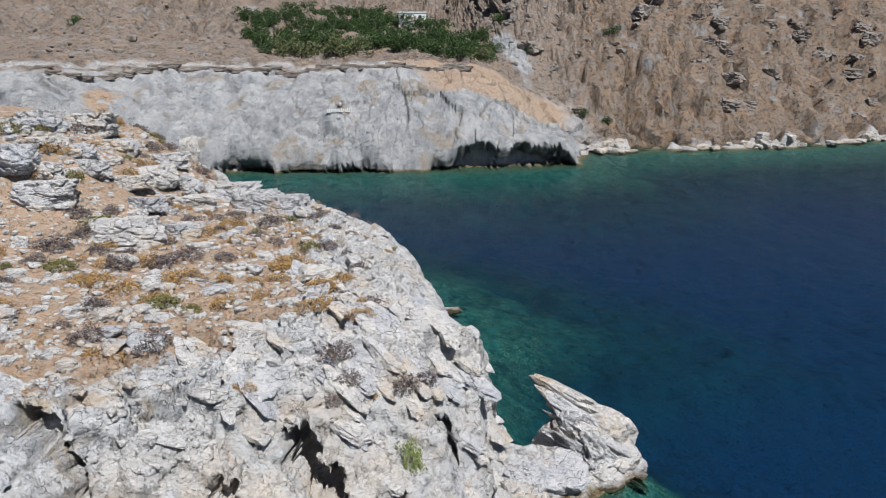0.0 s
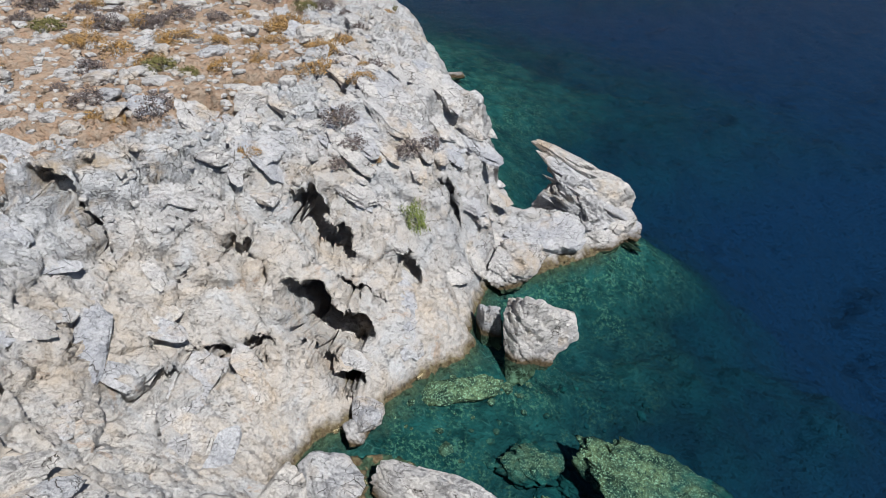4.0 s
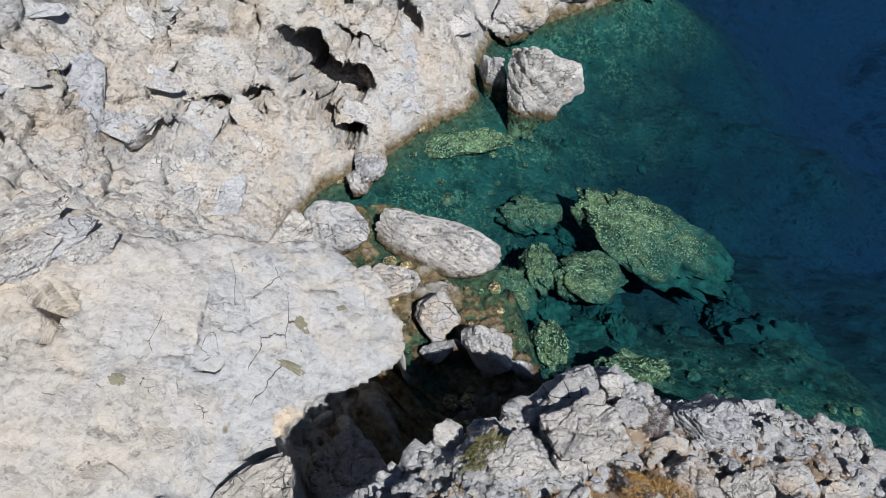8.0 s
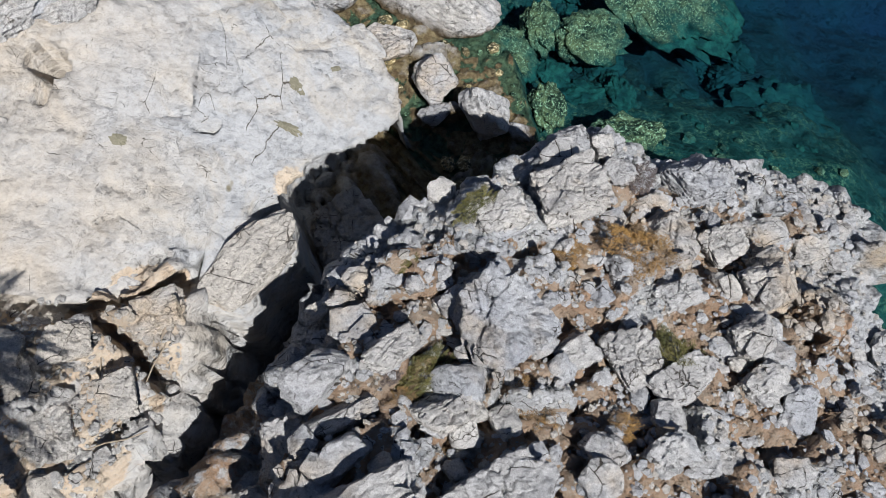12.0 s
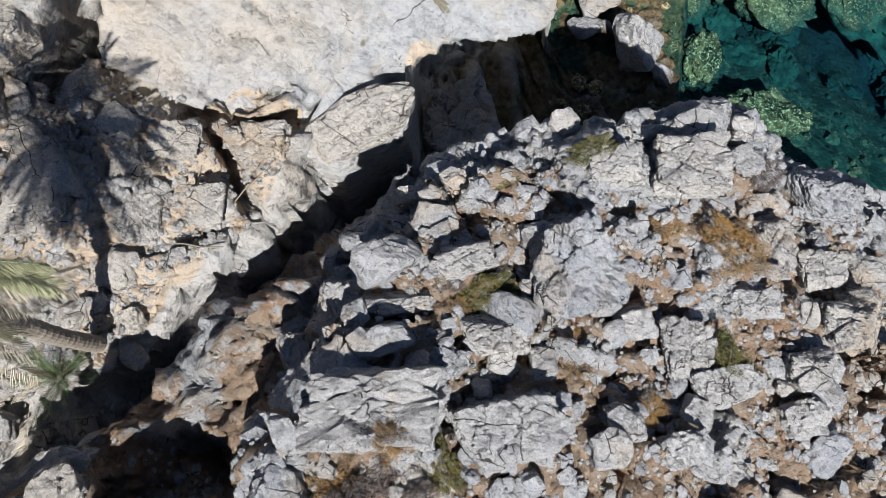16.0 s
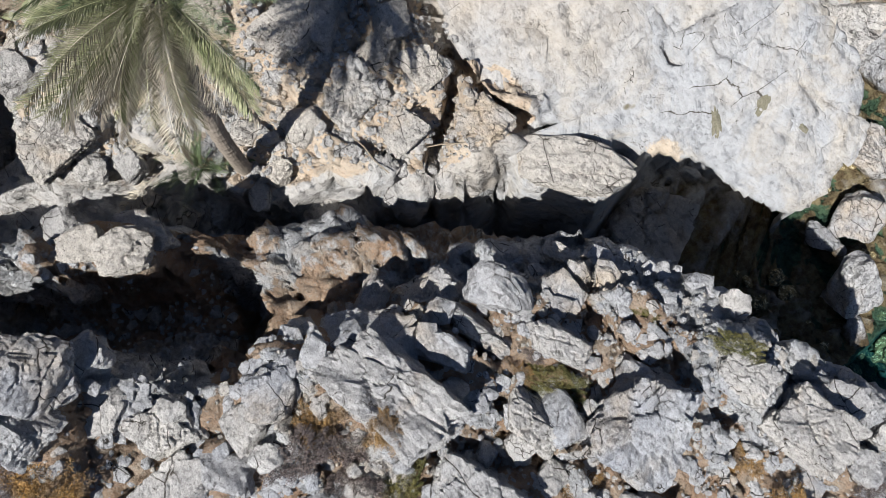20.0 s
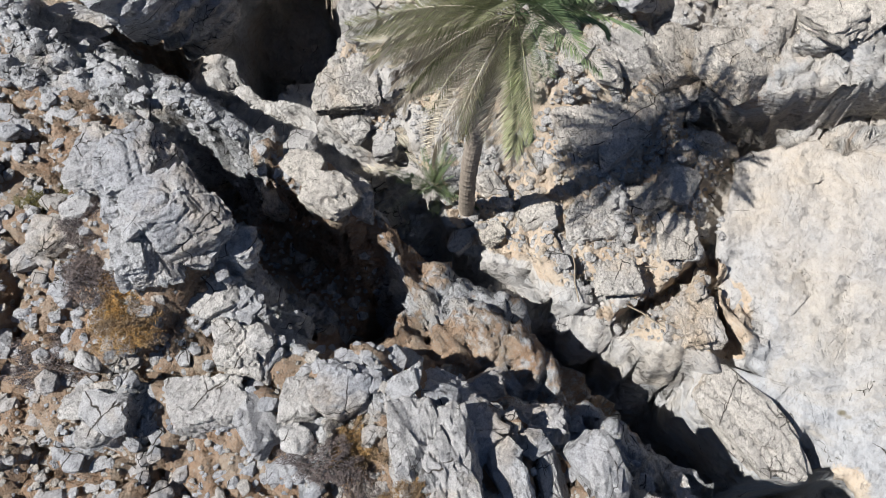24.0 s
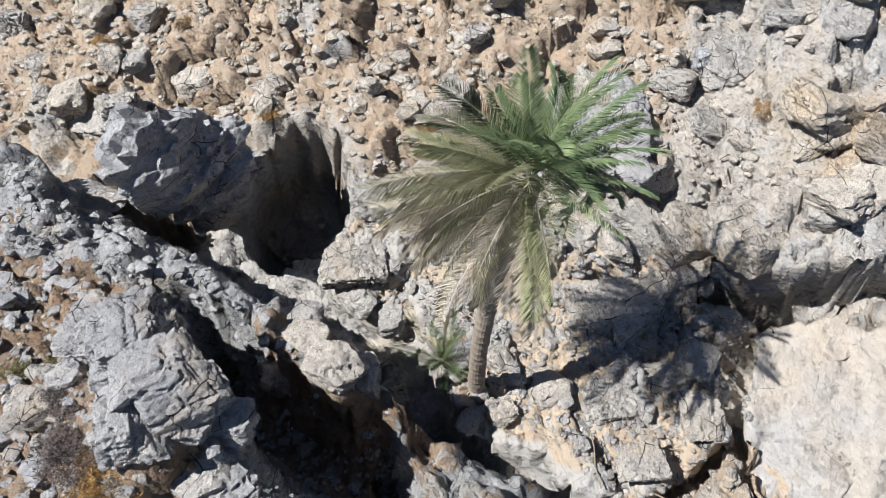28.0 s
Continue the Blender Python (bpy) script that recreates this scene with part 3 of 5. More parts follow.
    chip = dry * (on(2) * 0.42 + on(3) * 0.34 + on(1) * 0.3 + on(4) * 0.13 + on(5) * (0.16 + 0.36 * steep_n + 0.3 * step(sn, 3.5, 6) * (1 - step(sn, 10, 14))) + on(6) * 0.45)
    chip_far = on(7) * step(sf, 0.0, 3) * (0.35 + 1.2 * np.maximum(fw, step(sf, 60, 90)))
    return base, z, ss, sf, chip, chip_far, np.clip(soil, 0, 1), np.clip(pale, 0, 1), np.clip(brown, 0, 1), np.clip(marl, 0, 1), np.clip(cream, 0, 1)


def chunks(x, y, z, seed=0):
    """Broken rock in the round: height of the cell and the gap to the next one."""
    ix, iy, iz = np.floor(x), np.floor(y), np.floor(z)
    f1, f2, level = np.full(x.shape, 9.0), np.full(x.shape, 9.0), np.zeros(x.shape)
    for dx in (-1, 0, 1):
        for dy in (-1, 0, 1):
            for dz in (-1, 0, 1):
                cx, cy, cz = ix + dx, iy + dy, iz + dz
                k = cx + 57 * cz
                ox = cx + 0.15 + 0.7 * lattice(k, cy, seed) - x
                oy = cy + 0.15 + 0.7 * lattice(k, cy, seed + 1) - y
                oz = cz + 0.15 + 0.7 * lattice(k, cy, seed + 2) - z
                d = ox * ox + oy * oy + oz * oz
                near = d < f1
                f2 = np.where(near, f1, np.minimum(f2, d))
                level = np.where(near, lattice(k, cy, seed + 3), level)
                f1 = np.where(near, d, f1)
    return level - 0.5, np.sqrt(f2) - np.sqrt(f1)


def bedding(x, y, z):
    """Coordinates along and across the dipping limestone beds."""
    u = 0.86 * x - 0.5 * z
    v = 0.26 * x + 0.87 * y + 0.42 * z
    w = 0.44 * x - 0.32 * y + 0.84 * z
    return u, v, w


# long cracks: width, how far they open, and their line
CRACKS = [(0.3, (0, 1.7, -0.4), [(-10.9, 16.5), (-10.3, 16.8), (-9.8, 16.5), (-9.4, 17.1), (-8.9, 18.5), (-8.3, 19.1), (-7.6, 19.8), (-6.6, 21)]),
          (0.28, (0, 1.4, -0.4), [(-9.0, 19.6), (-7.9, 20.2), (-7.0, 20.4)]), (0.26, (0, 1.2, -0.4), [(-4.6, 20.9), (-4.0, 20.2), (-3.2, 20.6)]),
          (0.34, (-0.6, 0.2, -1.6), [(-9.0, 2.9), (-8.8, 3.5), (-8.75, 4.0), (-8.8, 4.6), (-9.0, 5.2), (-9.2, 6.2)]),
          (0.2, (-0.3, 0.5, -1.1), [(-8.1, 3.4), (-7.05, 3.3), (-6.4, 3.32), (-5.9, 3.42), (-5.2, 3.7), (-4.7, 4.0), (-4.6, 4.45), (-3.95, 5.2), (-3.45, 5.75)]), (0.22, (-0.8, 0.4, -0.9), [(-6.2, 3.4), (-5.4, 2.9), (-4.9, 2.2)])]
# hollows of the far cliff: middle, half width, height
SEA_CAVES = [(12.5, 15.0, 4.3), (-38.5, 6.0, 2.0), (-21.1, 11.5, 0.9)]
# hollows in the cliffs: place, size along x and y, and how far they go in
CAVES = [(-4.55, 22.1, 1.7, 1.1, 0.2, 3.0, -1.5), (-4.9, 25.1, 1.2, 0.5, 0, 2.3, -0.5), (-7.7, 22.9, 0.8, 0.35, 0, 1.2, -0.3), (-12.6, 21.5, 1.1, 0.4, 0, 1.4, -0.3),
         (-1.5, 25.1, 0.5, 0.65, 0, 1.6, -0.3), (0.2, 28.8, 0.5, 0.35, 0, 1.2, -0.3), (-3.3, 23.7, 1.0, 0.26, 0, 1.2, -0.3), (-4.7, 20.9, 0.75, 0.28, 0, 1.0, -0.3),
         (-7.8, 8.4, 0.34, 0.36, -0.4, 0.5, -1.9), (-7.75, 7.75, 0.12, 0.4, -0.2, 0.3, -1.2), (-3.55, 5.95, 0.32, 0.26, 0, 0, -1.8), (-4.85, 7.55, 0.3, 0.1, 0.05, 0.12, -0.7), (-9.5, -5.9, 1.35, 1.1, -0.8, -0.5, -2.6)]


def mesh_from(name, verts, faces, smooth=False):
    me = bpy.data.meshes.new(name)
    me.from_pydata(verts, [], faces)
    if smooth:
        me.shade_smooth()
    return me


def lines(lo, hi, a, b, fine, growth):
    """Grid lines: even between a and b, wider and wider outside."""
    out = list(np.arange(a, b, fine))
    s, v = fine, out[-1]
    while v < hi:
        s *= 1 + growth
        v += s
        out.append(v)
    s, v = fine, a
    while v > lo:
        s *= 1 + growth
        v -= s
        out.insert(0, v)
    return np.array(out)


def build_ground():
    gx = lines(-700, 650, -13, 11.5, 0.085, 0.017)
    gy = lines(-160, 1100, -10, 36, 0.095, 0.016)
    gy = np.sort(np.concatenate([gy[(gy < 137) | (gy > 190)], np.arange(137, 190, 0.5)]))
    X, Y = np.meshgrid(gx, gy)
    nx, ny = len(gx), len(gy)
    base, z, ss, sf, chip, chip_far, soil, pale, brown, marl, cream = land(X.ravel(), Y.ravel())
    gyy, gxx = np.gradient(base.reshape(ny, nx), gy, gx)
    nrm = np.stack([-gxx.ravel(), -gyy.ravel(), np.ones(nx * ny)], 1)
    nrm /= np.linalg.norm(nrm, axis=1)[:, None]
    co = np.stack([X.ravel(), Y.ravel(), z], 1)
    for amount, unit, seed in ((chip, 1.0, 101), (chip_far, 4.5, 131)):
        on = np.flatnonzero(amount > 0.01)
        u, v, w = bedding(*(co[on] / unit).T)
        u, v = u + 0.25 * fbm(v, w, seed, 2), v + 0.25 * fbm(u, w, seed + 5, 2)
        a, ga = chunks(u / 2.1, v / 1.7, w / 0.8, seed)
        b, gb = chunks(u / 0.55, v / 0.5, w / 0.24, seed + 10)
        out = 1.0 * a + 0.2 * b - 0.55 * np.exp(-ga / 0.05) - 0.12 * np.exp(-gb / 0.07)
        co[on] += nrm[on] * (amount[on] * out * unit ** 0.8)[:, None]
    # the slab hangs over the chasm
    deep = np.clip(5.0 + 0.37 * (-1 - co[:, 0]) - co[:, 2] - 0.25, 0, 3.2)
    under = deep * step(ss, -2.0, -0.9) * (ss < 0.25) * step(co[:, 0], -4.6, -3.4) * step(co[:, 0], 0.2, -0.5) * step(co[:, 1], 5.2, 6.4) * step(co[:, 1], 10.6, 9.6)
    co += under[:, None] * np.array((-0.5, 0.75, 0))
    # the far cliff: hollows along the waterline
    for mid, half, top in SEA_CAVES:
        low = base
        arch = top * np.sqrt(np.clip(1 - ((co[:, 0] - mid) / half) ** 2, 0, 1)) * (1 + 0.5 * fbm(co[:, 0] / 4, co[:, 1] / 9, 97, 3))
        m = step(arch - low, 0, 1.5) * (np.abs(co[:, 0] - mid) < half) * (sf < 12) * step(sf, -0.5, -0.1) * (co[:, 1] > 130)
        co[:, 1] += 6 * m
    for wide, push, pts in CRACKS:
        d = np.full(len(co), 9.0)
        box = np.flatnonzero((np.abs(co[:, 0] - pts[0][0]) < 8) & (np.abs(co[:, 1] - pts[0][1]) < 8))
        px, py = co[box, 0] + 0.25 * fbm(co[box, 0] / 0.5, co[box, 1] / 0.5, 95, 3), co[box, 1]
        for (ax, ay), (bx, by) in zip(pts, pts[1:]):
            ex, ey = bx - ax, by - ay
            t = np.clip(((px - ax) * ex + (py - ay) * ey) / (ex * ex + ey * ey), 0, 1)
            d[box] = np.minimum(d[box], np.hypot(px - ax - t * ex, py - ay - t * ey))
        co += (1 - step(d, wide * 0.5, wide))[:, None] * np.array(push)
    for cx, cy, rx, ry, sx, sy, sz in CAVES:
        d = np.hypot((co[:, 0] - cx) / rx, (co[:, 1] - cy) / ry) + 0.25 * fbm(co[:, 0] / 0.6, co[:, 1] / 0.6, 91, 3)
        m = 1 - step(d, 0.88, 1.03)
        co += m[:, None] * np.array([sx, sy, sz])
    me = bpy.data.meshes.new("ground")
    me.vertices.add(nx * ny)
    me.vertices.foreach_set("co", co.ravel())
    i = (np.arange(ny - 1)[:, None] * nx + np.arange(nx - 1)[None]).ravel()
    quads = np.stack([i, i + 1, i + nx + 1, i + nx], 1).ravel()
    nf = len(quads) // 4
    me.loops.add(nf * 4)
    me.loops.foreach_set("vertex_index", quads)
    me.polygons.add(nf)
    me.polygons.foreach_set("loop_start", np.arange(nf) * 4)
    me.update()
    for name, v in (("soil", soil), ("pale", pale), ("brown", brown), ("marl", marl), ("cream", cream)):
        me.attributes.new(name, "FLOAT", "POINT").data.foreach_set("value", v.astype(np.float32))
    me.validate()
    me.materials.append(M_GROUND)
    ob = new("ground", me)
    tagged(ob, "pale grey limestone coast with cracks, orange soil and seabed", "ground", kind="structure")
    return BVHTree.FromPolygons(co.tolist(), quads.reshape(-1, 4).tolist())


GROUND = build_ground()


def height(x, y):
    """The ground's height under a place."""
    hit = GROUND.ray_cast(Vector((x, y, 300)), Vector((0, 0, -1)))[0]
    return hit.z if hit else 0.0


def build_water():
    me = mesh_from("water", [(-160, -700, 0), (2600, -700, 0), (2600, 1500, 0), (-160, 1500, 0)], [(0, 1, 2, 3)])
    me.materials.append(M_WATER)
    tagged(new("water", me), "clear turquoise to deep blue sea water", "sea", kind="structure")


build_water()


# ---- rocks ----
def part(name, me, material, parent=None, label="", m=None):
    """Links a mesh as one object, under a thing or a part."""
    if material and not me.materials:
        me.materials.append(material)
    ob = new(name, me)
    ob.parent = parent
    if m is not None:
        ob.matrix_local = m
    return tagged(ob, label)


def ball(n):
    bm = bmesh.new()
    bmesh.ops.create_icosphere(bm, subdivisions=n, radius=1)
    co = np.array([v.co for v in bm.verts])
    faces = [[v.index for v in f.verts] for f in bm.faces]
    bm.free()
    return co, faces


BALLS = {n: ball(n) for n in (1, 2, 3, 4, 5)}


def rock_shape(seed, n=4, cuts=11, rough=0.10, layers=0.0, worn=False):
    """A block of limestone: a rough box with broken corners, split by joints, with beds where layers says so."""
    rng = np.random.RandomState(seed)
    co, faces = BALLS[n]
    box6 = np.array([(1, 0, 0), (-1, 0, 0), (0, 1, 0), (0, -1, 0), (0, 0, 1), (0, 0, -1)], float) + rng.normal(size=(6, 3)) * 0.22
    normals = np.concatenate([box6, rng.normal(size=(max(cuts - 5, 3), 3))])
    normals /= np.linalg.norm(normals, axis=1)[:, None]
    limit = np.concatenate([rng.uniform(0.60, 0.82, 6), rng.uniform(0.72, 0.95, len(normals) - 6)])
    if worn:
        normals = rng.normal(size=(cuts, 3))
        normals /= np.linalg.norm(normals, axis=1)[:, None]
        limit = rng.uniform(0.5, 0.88, cuts)
    along = np.maximum(co @ normals.T, 1e-3)
    r = np.minimum((limit / along).min(1), 1.15)
    p = co * r[:, None]
    if n > 2:
        s = rng.uniform(0, 50, 3)
        q = p + s
        soft = fbm(q[:, 0] * 1.6 + q[:, 2], q[:, 1] * 1.6 - q[:, 2] * 0.7, seed, 5, 0.62)
        u, v, w = bedding(*(p.T * 1.0))
        lv, gap = chunks(u * 1.25 + s[0], v * 1.35 + s[1], w * 2.2, seed)
        fine, slit = chunks(u * 3.4 + s[1], v * 3.0 + s[2], w * 5.0, seed + 3)
        open_joint = 0.075 if n < 5 else 0.04
        p = p * (1 + rough * (0.55 * soft + 1.5 * lv + 0.45 * fine - 1.35 * np.exp(-gap / open_joint) - 0.5 * np.exp(-slit / 0.08) * (n > 4)))[:, None]
        if layers:
            p = p * (1 + layers * (lattice(np.floor(w * 6 + 0.4 * soft), np.floor(u * 1.2), seed) - 0.5))[:, None]
    return p, faces


def rock_mesh(seed, n=4, cuts=11, rough=0.10, layers=0.0, worn=False):
    p, faces = rock_shape(seed, n, cuts, rough, layers, worn)
    me = mesh_from("rock", p.tolist(), faces)
    me.materials.append(M_ROCK)
    return me


ROCKS = [rock_mesh(200 + i, 4, 9 + i % 5, 0.07 + 0.02 * (i % 3), 0.07 if i % 4 == 0 else 0.0) for i in range(14)]
BIG = [rock_mesh(260 + i, 5, 10 + i % 3, 0.10 + 0.02 * (i % 3), 0.05 if i % 2 else 0.0) for i in range(8)]
WORN = [rock_mesh(280 + i, 5 if i < 4 else 4, 9 + i % 4, 0.075, 0.0, True) for i in range(8)]
SMALL = [rock_mesh(240 + i, 3, 9 + i % 5, 0.09) for i in range(12)]
CREAM = []
for me in SMALL + ROCKS:
    CREAM.append(me.copy())
    CREAM[-1].materials[0] = M_CREAM
REEF = []
for i in range(4):
    p, faces = BALLS[5]
    a = fbm(p[:, 0] * 1.3 + p[:, 2] + 7 * i, p[:, 1] * 1.3 - p[:, 2], 325 + i, 3, 0.6)
    b = fbm(p[:, 0] * 5 + 2 * p[:, 2], p[:, 1] * 5 - 2 * p[:, 2], 330 + i, 4, 0.7)
    me = mesh_from("rock", (p * (0.88 + 0.42 * a + 0.30 * b)[:, None]).tolist(), faces, True)
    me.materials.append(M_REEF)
    REEF.append(me)
LAYERED = [rock_mesh(300 + i, 5, 10, 0.09, 0.20, True) for i in range(4)]


def set_rock(name, label, category, group, x, y, rx, ry, turn, tall=0.6, sink=0.25, z=None, me=None, tilt=(0, 0)):
    """A rock with half-widths rx and ry, part sunk into the ground."""
    rz = tall * min(rx, ry)
    g = height(x, y) if z is None else z
    ob = new(name, me or random.choice(BIG if max(rx, ry) > 0.45 else ROCKS))
    ob.matrix_world = pose(x, y, g + rz * (1 - 2 * sink) * 0.7, tilt[0], tilt[1], turn) @ Matrix.Diagonal((rx * 1.08, ry * 1.08, rz * 1.05, 1))
    return tagged(ob, label, category, group)


random.seed(5)
RIDGE_BLOCKS = [(0.91, 0.12, 0.86, 0.64), (0.97, 2.8, 0.79, 0.84), (0.26, 1.38, 0.56, 0.43), (2.29, 5.34, 0.81, 0.64), (3.47, 6.27, 0.33, 0.39),
    (4.41, 4.9, 0.45, 0.74), (5.19, 6.43, 0.56, 0.68), (0.99, 4.62, 0.56, 0.41), (3.32, 2.42, 0.54, 0.54), (2.3, 2.45, 0.43, 0.34),
    (-1.05, -0.38, 1.23, 0.68), (-1.67, -1.78, 0.35, 0.44), (1.04, 1.25, 0.26, 0.31), (2.48, 6.71, 0.52, 0.41), (3.22, 6.94, 0.3, 0.3),
    (2.79, 3.47, 0.25, 0.2), (-0.6, 2.19, 0.53, 0.31)]
RIDGE_BLOCKS += [(-1.28, 1.27, 0.65, 0.26), (-2.56, 0.02, 0.31, 0.4), (3.27, 3.05, 0.2, 0.2), (5.47, 2.93, 0.55, 0.44), (3.94, 2.04, 0.57, 0.41),
    (5.55, 2.09, 0.44, 0.33), (6.16, 4.12, 0.71, 0.59), (3.44, 0.79, 0.38, 0.28), (2.49, 0.83, 0.32, 0.37), (5.53, 4.93, 0.53, 0.41),
    (4.2, 3.64, 0.49, 0.33), (-2.49, 1.34, 0.41, 0.23), (-1.2, 0.67, 0.38, 0.25), (-2.0, 3.34, 0.44, 0.19)]
for x, y, rx, ry in RIDGE_BLOCKS:
    set_rock("boulder", "weathered grey limestone boulder on the stony ridge", "boulder", "boulders on the ridge", x, y, rx, ry, 32, 1.0, 0.16)
CRAG_BLOCKS = [(-2.96, -4.11, 0.28, 0.28), (-3.25, -6.19, 0.22, 0.25), (-2.8, -6.58, 0.41, 0.41), (-11.8, -13.66, 0.51, 0.51), (-13.42, 1.97, 0.34, 0.34),
    (-14.71, 3.21, 0.29, 0.43), (-7.78, -9.89, 0.87, 0.54), (-10.17, -10.71, 0.92, 0.46), (-10.11, -10.09, 0.53, 0.46), (-2.55, -3.66, 0.42, 0.37),
    (-1.97, -3.33, 0.45, 0.49), (-1.15, -3.51, 0.62, 0.49), (-0.82, -4.97, 0.51, 0.28), (-1.51, -2.29, 0.35, 0.39), (-1.79, -1.72, 0.44, 0.4),
    (-1.64, -4.83, 0.28, 0.24), (-1.91, -5.3, 0.14, 0.29), (-1.72, -0.52, 0.76, 0.68), (-2.13, 0.87, 0.57, 0.48), (-2.89, -6.4, 0.4, 0.25)]
for x, y, rx, ry in CRAG_BLOCKS:
    set_rock("boulder", "cracked blue-grey limestone block among dry scrub", "boulder", "boulders on the ridge", x, y, rx, ry, 106, 0.85 if rx < 0.7 else 0.5, 0.25, None, LAYERED[3] if rx > 0.7 else None)
for x, y, rx, ry, turn in ((-3.75, -5.3, 0.75, 0.6, 10), (-3.3, -4.5, 0.7, 0.65, 60), (-3.25, -3.85, 0.42, 0.36, 100), (-2.75, -4.75, 0.6, 0.5, 30), (-4.0, -6.1, 0.6, 0.5, 0), (-2.5, -4.05, 0.45, 0.4, 80)):
    set_rock("boulder", "cracked blue-grey crag block above the shaded hollow", "boulder", "boulders on the ridge", x, y, rx, ry, turn, 0.7, 0.3)
for x, y, rx, ry, turn, tall in ((-4.62, -3.0, 0.5, 0.34, 80, 1.1), (-4.85, -2.62, 0.34, 0.26, 20, 1.5)):
    set_rock("boulder", "pale pointed block perched between the two gullies", "boulder", "blocks at the gully edge", x, y, rx, ry, turn, tall, 0.2, None, random.choice(CREAM[12:]))
PALM_ROCKS = []
for me in BIG:
    PALM_ROCKS.append(me.copy())
    PALM_ROCKS[-1].materials[0] = M_CREAM
PALM_BLOCKS = [(-8.32, 1.0, 1.08, 0.84), (-6.5, 0.26, 0.45, 0.51), (-6.68, 1.21, 0.62, 0.62), (-5.86, -0.58, 0.34, 0.34), (-6.09, -1.01, 0.23, 0.23),
    (-5.41, 1.86, 0.55, 0.44), (-6.33, 2.8, 0.52, 0.57), (-7.19, 2.11, 0.53, 0.48), (-8.16, -4.04, 0.87, 0.81), (-8.42, -5.21, 0.53, 0.33),
    (-10.1, -0.2, 0.5, 0.31)]
for x, y, rx, ry in PALM_BLOCKS:
    set_rock("boulder", "pale limestone boulder on the soil beside the palm", "boulder", "boulders near the palm", x, y, rx * 0.88, ry * 0.88, 107, 0.62, 0.3, None, random.choice(PALM_ROCKS))
set_rock("boulder", "big grey boulder wedged in the shaded chasm", "boulder", "boulders in the chasm", -2.35, 7.0, 1.1, 1.1, 32, 1.0, 0.2, 1.5)
set_rock("boulder", "long pale rock finger at the chasm edge", "boulder", "boulders in the chasm", -3.72, 4.62, 1.3, 0.55, 50, 0.9, 0.3, 5.75, random.choice(CREAM[12:]))
set_rock("boulder", "pale block beside the shaded chasm", "boulder", "boulders in the chasm", -5.1, 3.4, 0.6, 0.45, 32, 0.8, 0.3, 6.6)
SHORE = [(-3.54, 16.42, 1.14, 1.14, 0, 0.9, 0.0), (-0.3, 16.12, 1.99, 1.07, -22, 0.8, 0.1), (-2.98, 19.57, 0.64, 0.85, 0, 1.1, 0.1), (-5.31, 15.86, 0.79, 0.89, 0, 1.2, 0.2), (-1.85, 14.22, 0.83, 0.65, 0, 1.0, 0.1),
    (-0.31, 12.99, 0.76, 0.98, 0, 1.1, 0.2), (1.39, 11.59, 0.87, 0.87, 10, 1.0, 0.1), (-0.33, 11.65, 0.53, 0.35, 32, 1.0, 0.1), (-3.15, 18.88, 0.53, 0.53, 0, 1, -0.1), (0.19, 12.02, 0.53, 0.44, 0, 0.8, -0.1),
    (2.43, 11.18, 0.52, 0.35, 0, 0.8, 0.0)]
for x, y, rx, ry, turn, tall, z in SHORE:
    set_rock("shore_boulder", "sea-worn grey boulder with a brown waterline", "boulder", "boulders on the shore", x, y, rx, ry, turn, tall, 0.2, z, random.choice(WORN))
set_rock("sea_rock", "tall grey and rust rock block standing in the sea", "rock", "", 3.45, 23.85, 1.6, 1.5, 20, 1.5, 0.2, -0.5, rock_mesh(889, 5, 7, 0.09, 0.05, True))
set_rock("sea_rock", "narrow grey rock leaning on its neighbour in the sea", "rock", "", 1.95, 25.3, 0.6, 0.75, 0, 2.2, 0.2, -0.5)
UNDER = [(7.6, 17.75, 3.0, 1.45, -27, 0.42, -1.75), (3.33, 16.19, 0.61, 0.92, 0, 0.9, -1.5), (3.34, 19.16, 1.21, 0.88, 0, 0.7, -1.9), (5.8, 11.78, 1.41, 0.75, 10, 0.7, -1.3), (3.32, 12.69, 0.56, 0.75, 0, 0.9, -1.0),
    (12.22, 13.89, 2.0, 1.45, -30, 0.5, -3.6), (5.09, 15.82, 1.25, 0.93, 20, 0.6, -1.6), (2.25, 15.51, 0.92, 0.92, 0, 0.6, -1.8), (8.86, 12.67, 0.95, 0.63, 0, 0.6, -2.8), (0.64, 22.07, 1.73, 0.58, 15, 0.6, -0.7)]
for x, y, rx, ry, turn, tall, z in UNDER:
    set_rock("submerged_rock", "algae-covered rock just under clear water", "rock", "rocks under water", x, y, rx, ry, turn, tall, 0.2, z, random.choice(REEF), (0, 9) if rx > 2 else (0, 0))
random.seed(31)
for i in range(46):
    a = random.uniform(0, 6.28)
    q = random.uniform(0.7, 1.35)
    x, y = (7.3 + 3.2 * q * math.cos(a), 16.2 + 2.0 * q * math.sin(a)) if i < 22 else (random.uniform(1.5, 6.5), random.uniform(12, 21))
    if -4.5 < height(x, y) < -0.3:
        r = random.uniform(0.15, 0.6)
        set_rock("submerged_rock", "mottled rock on the seabed under clear water", "rock", "rocks under water", x, y, r * 1.4, r, random.uniform(0, 180), 0.6, 0.3, None, random.choice(REEF))
lean = new("overhanging_rock", LAYERED[1])
lean.matrix_world = Matrix.Translation((-8.4, -7.3, 8.6)) @ Vector((0.45, 0.62, -0.62)).to_track_quat("Z", "Y").to_matrix().to_4x4() @ Matrix.Diagonal((1.75, 2.0, 1.3, 1))
tagged(lean, "dark fluted overhanging rock above a small cave", "rock")
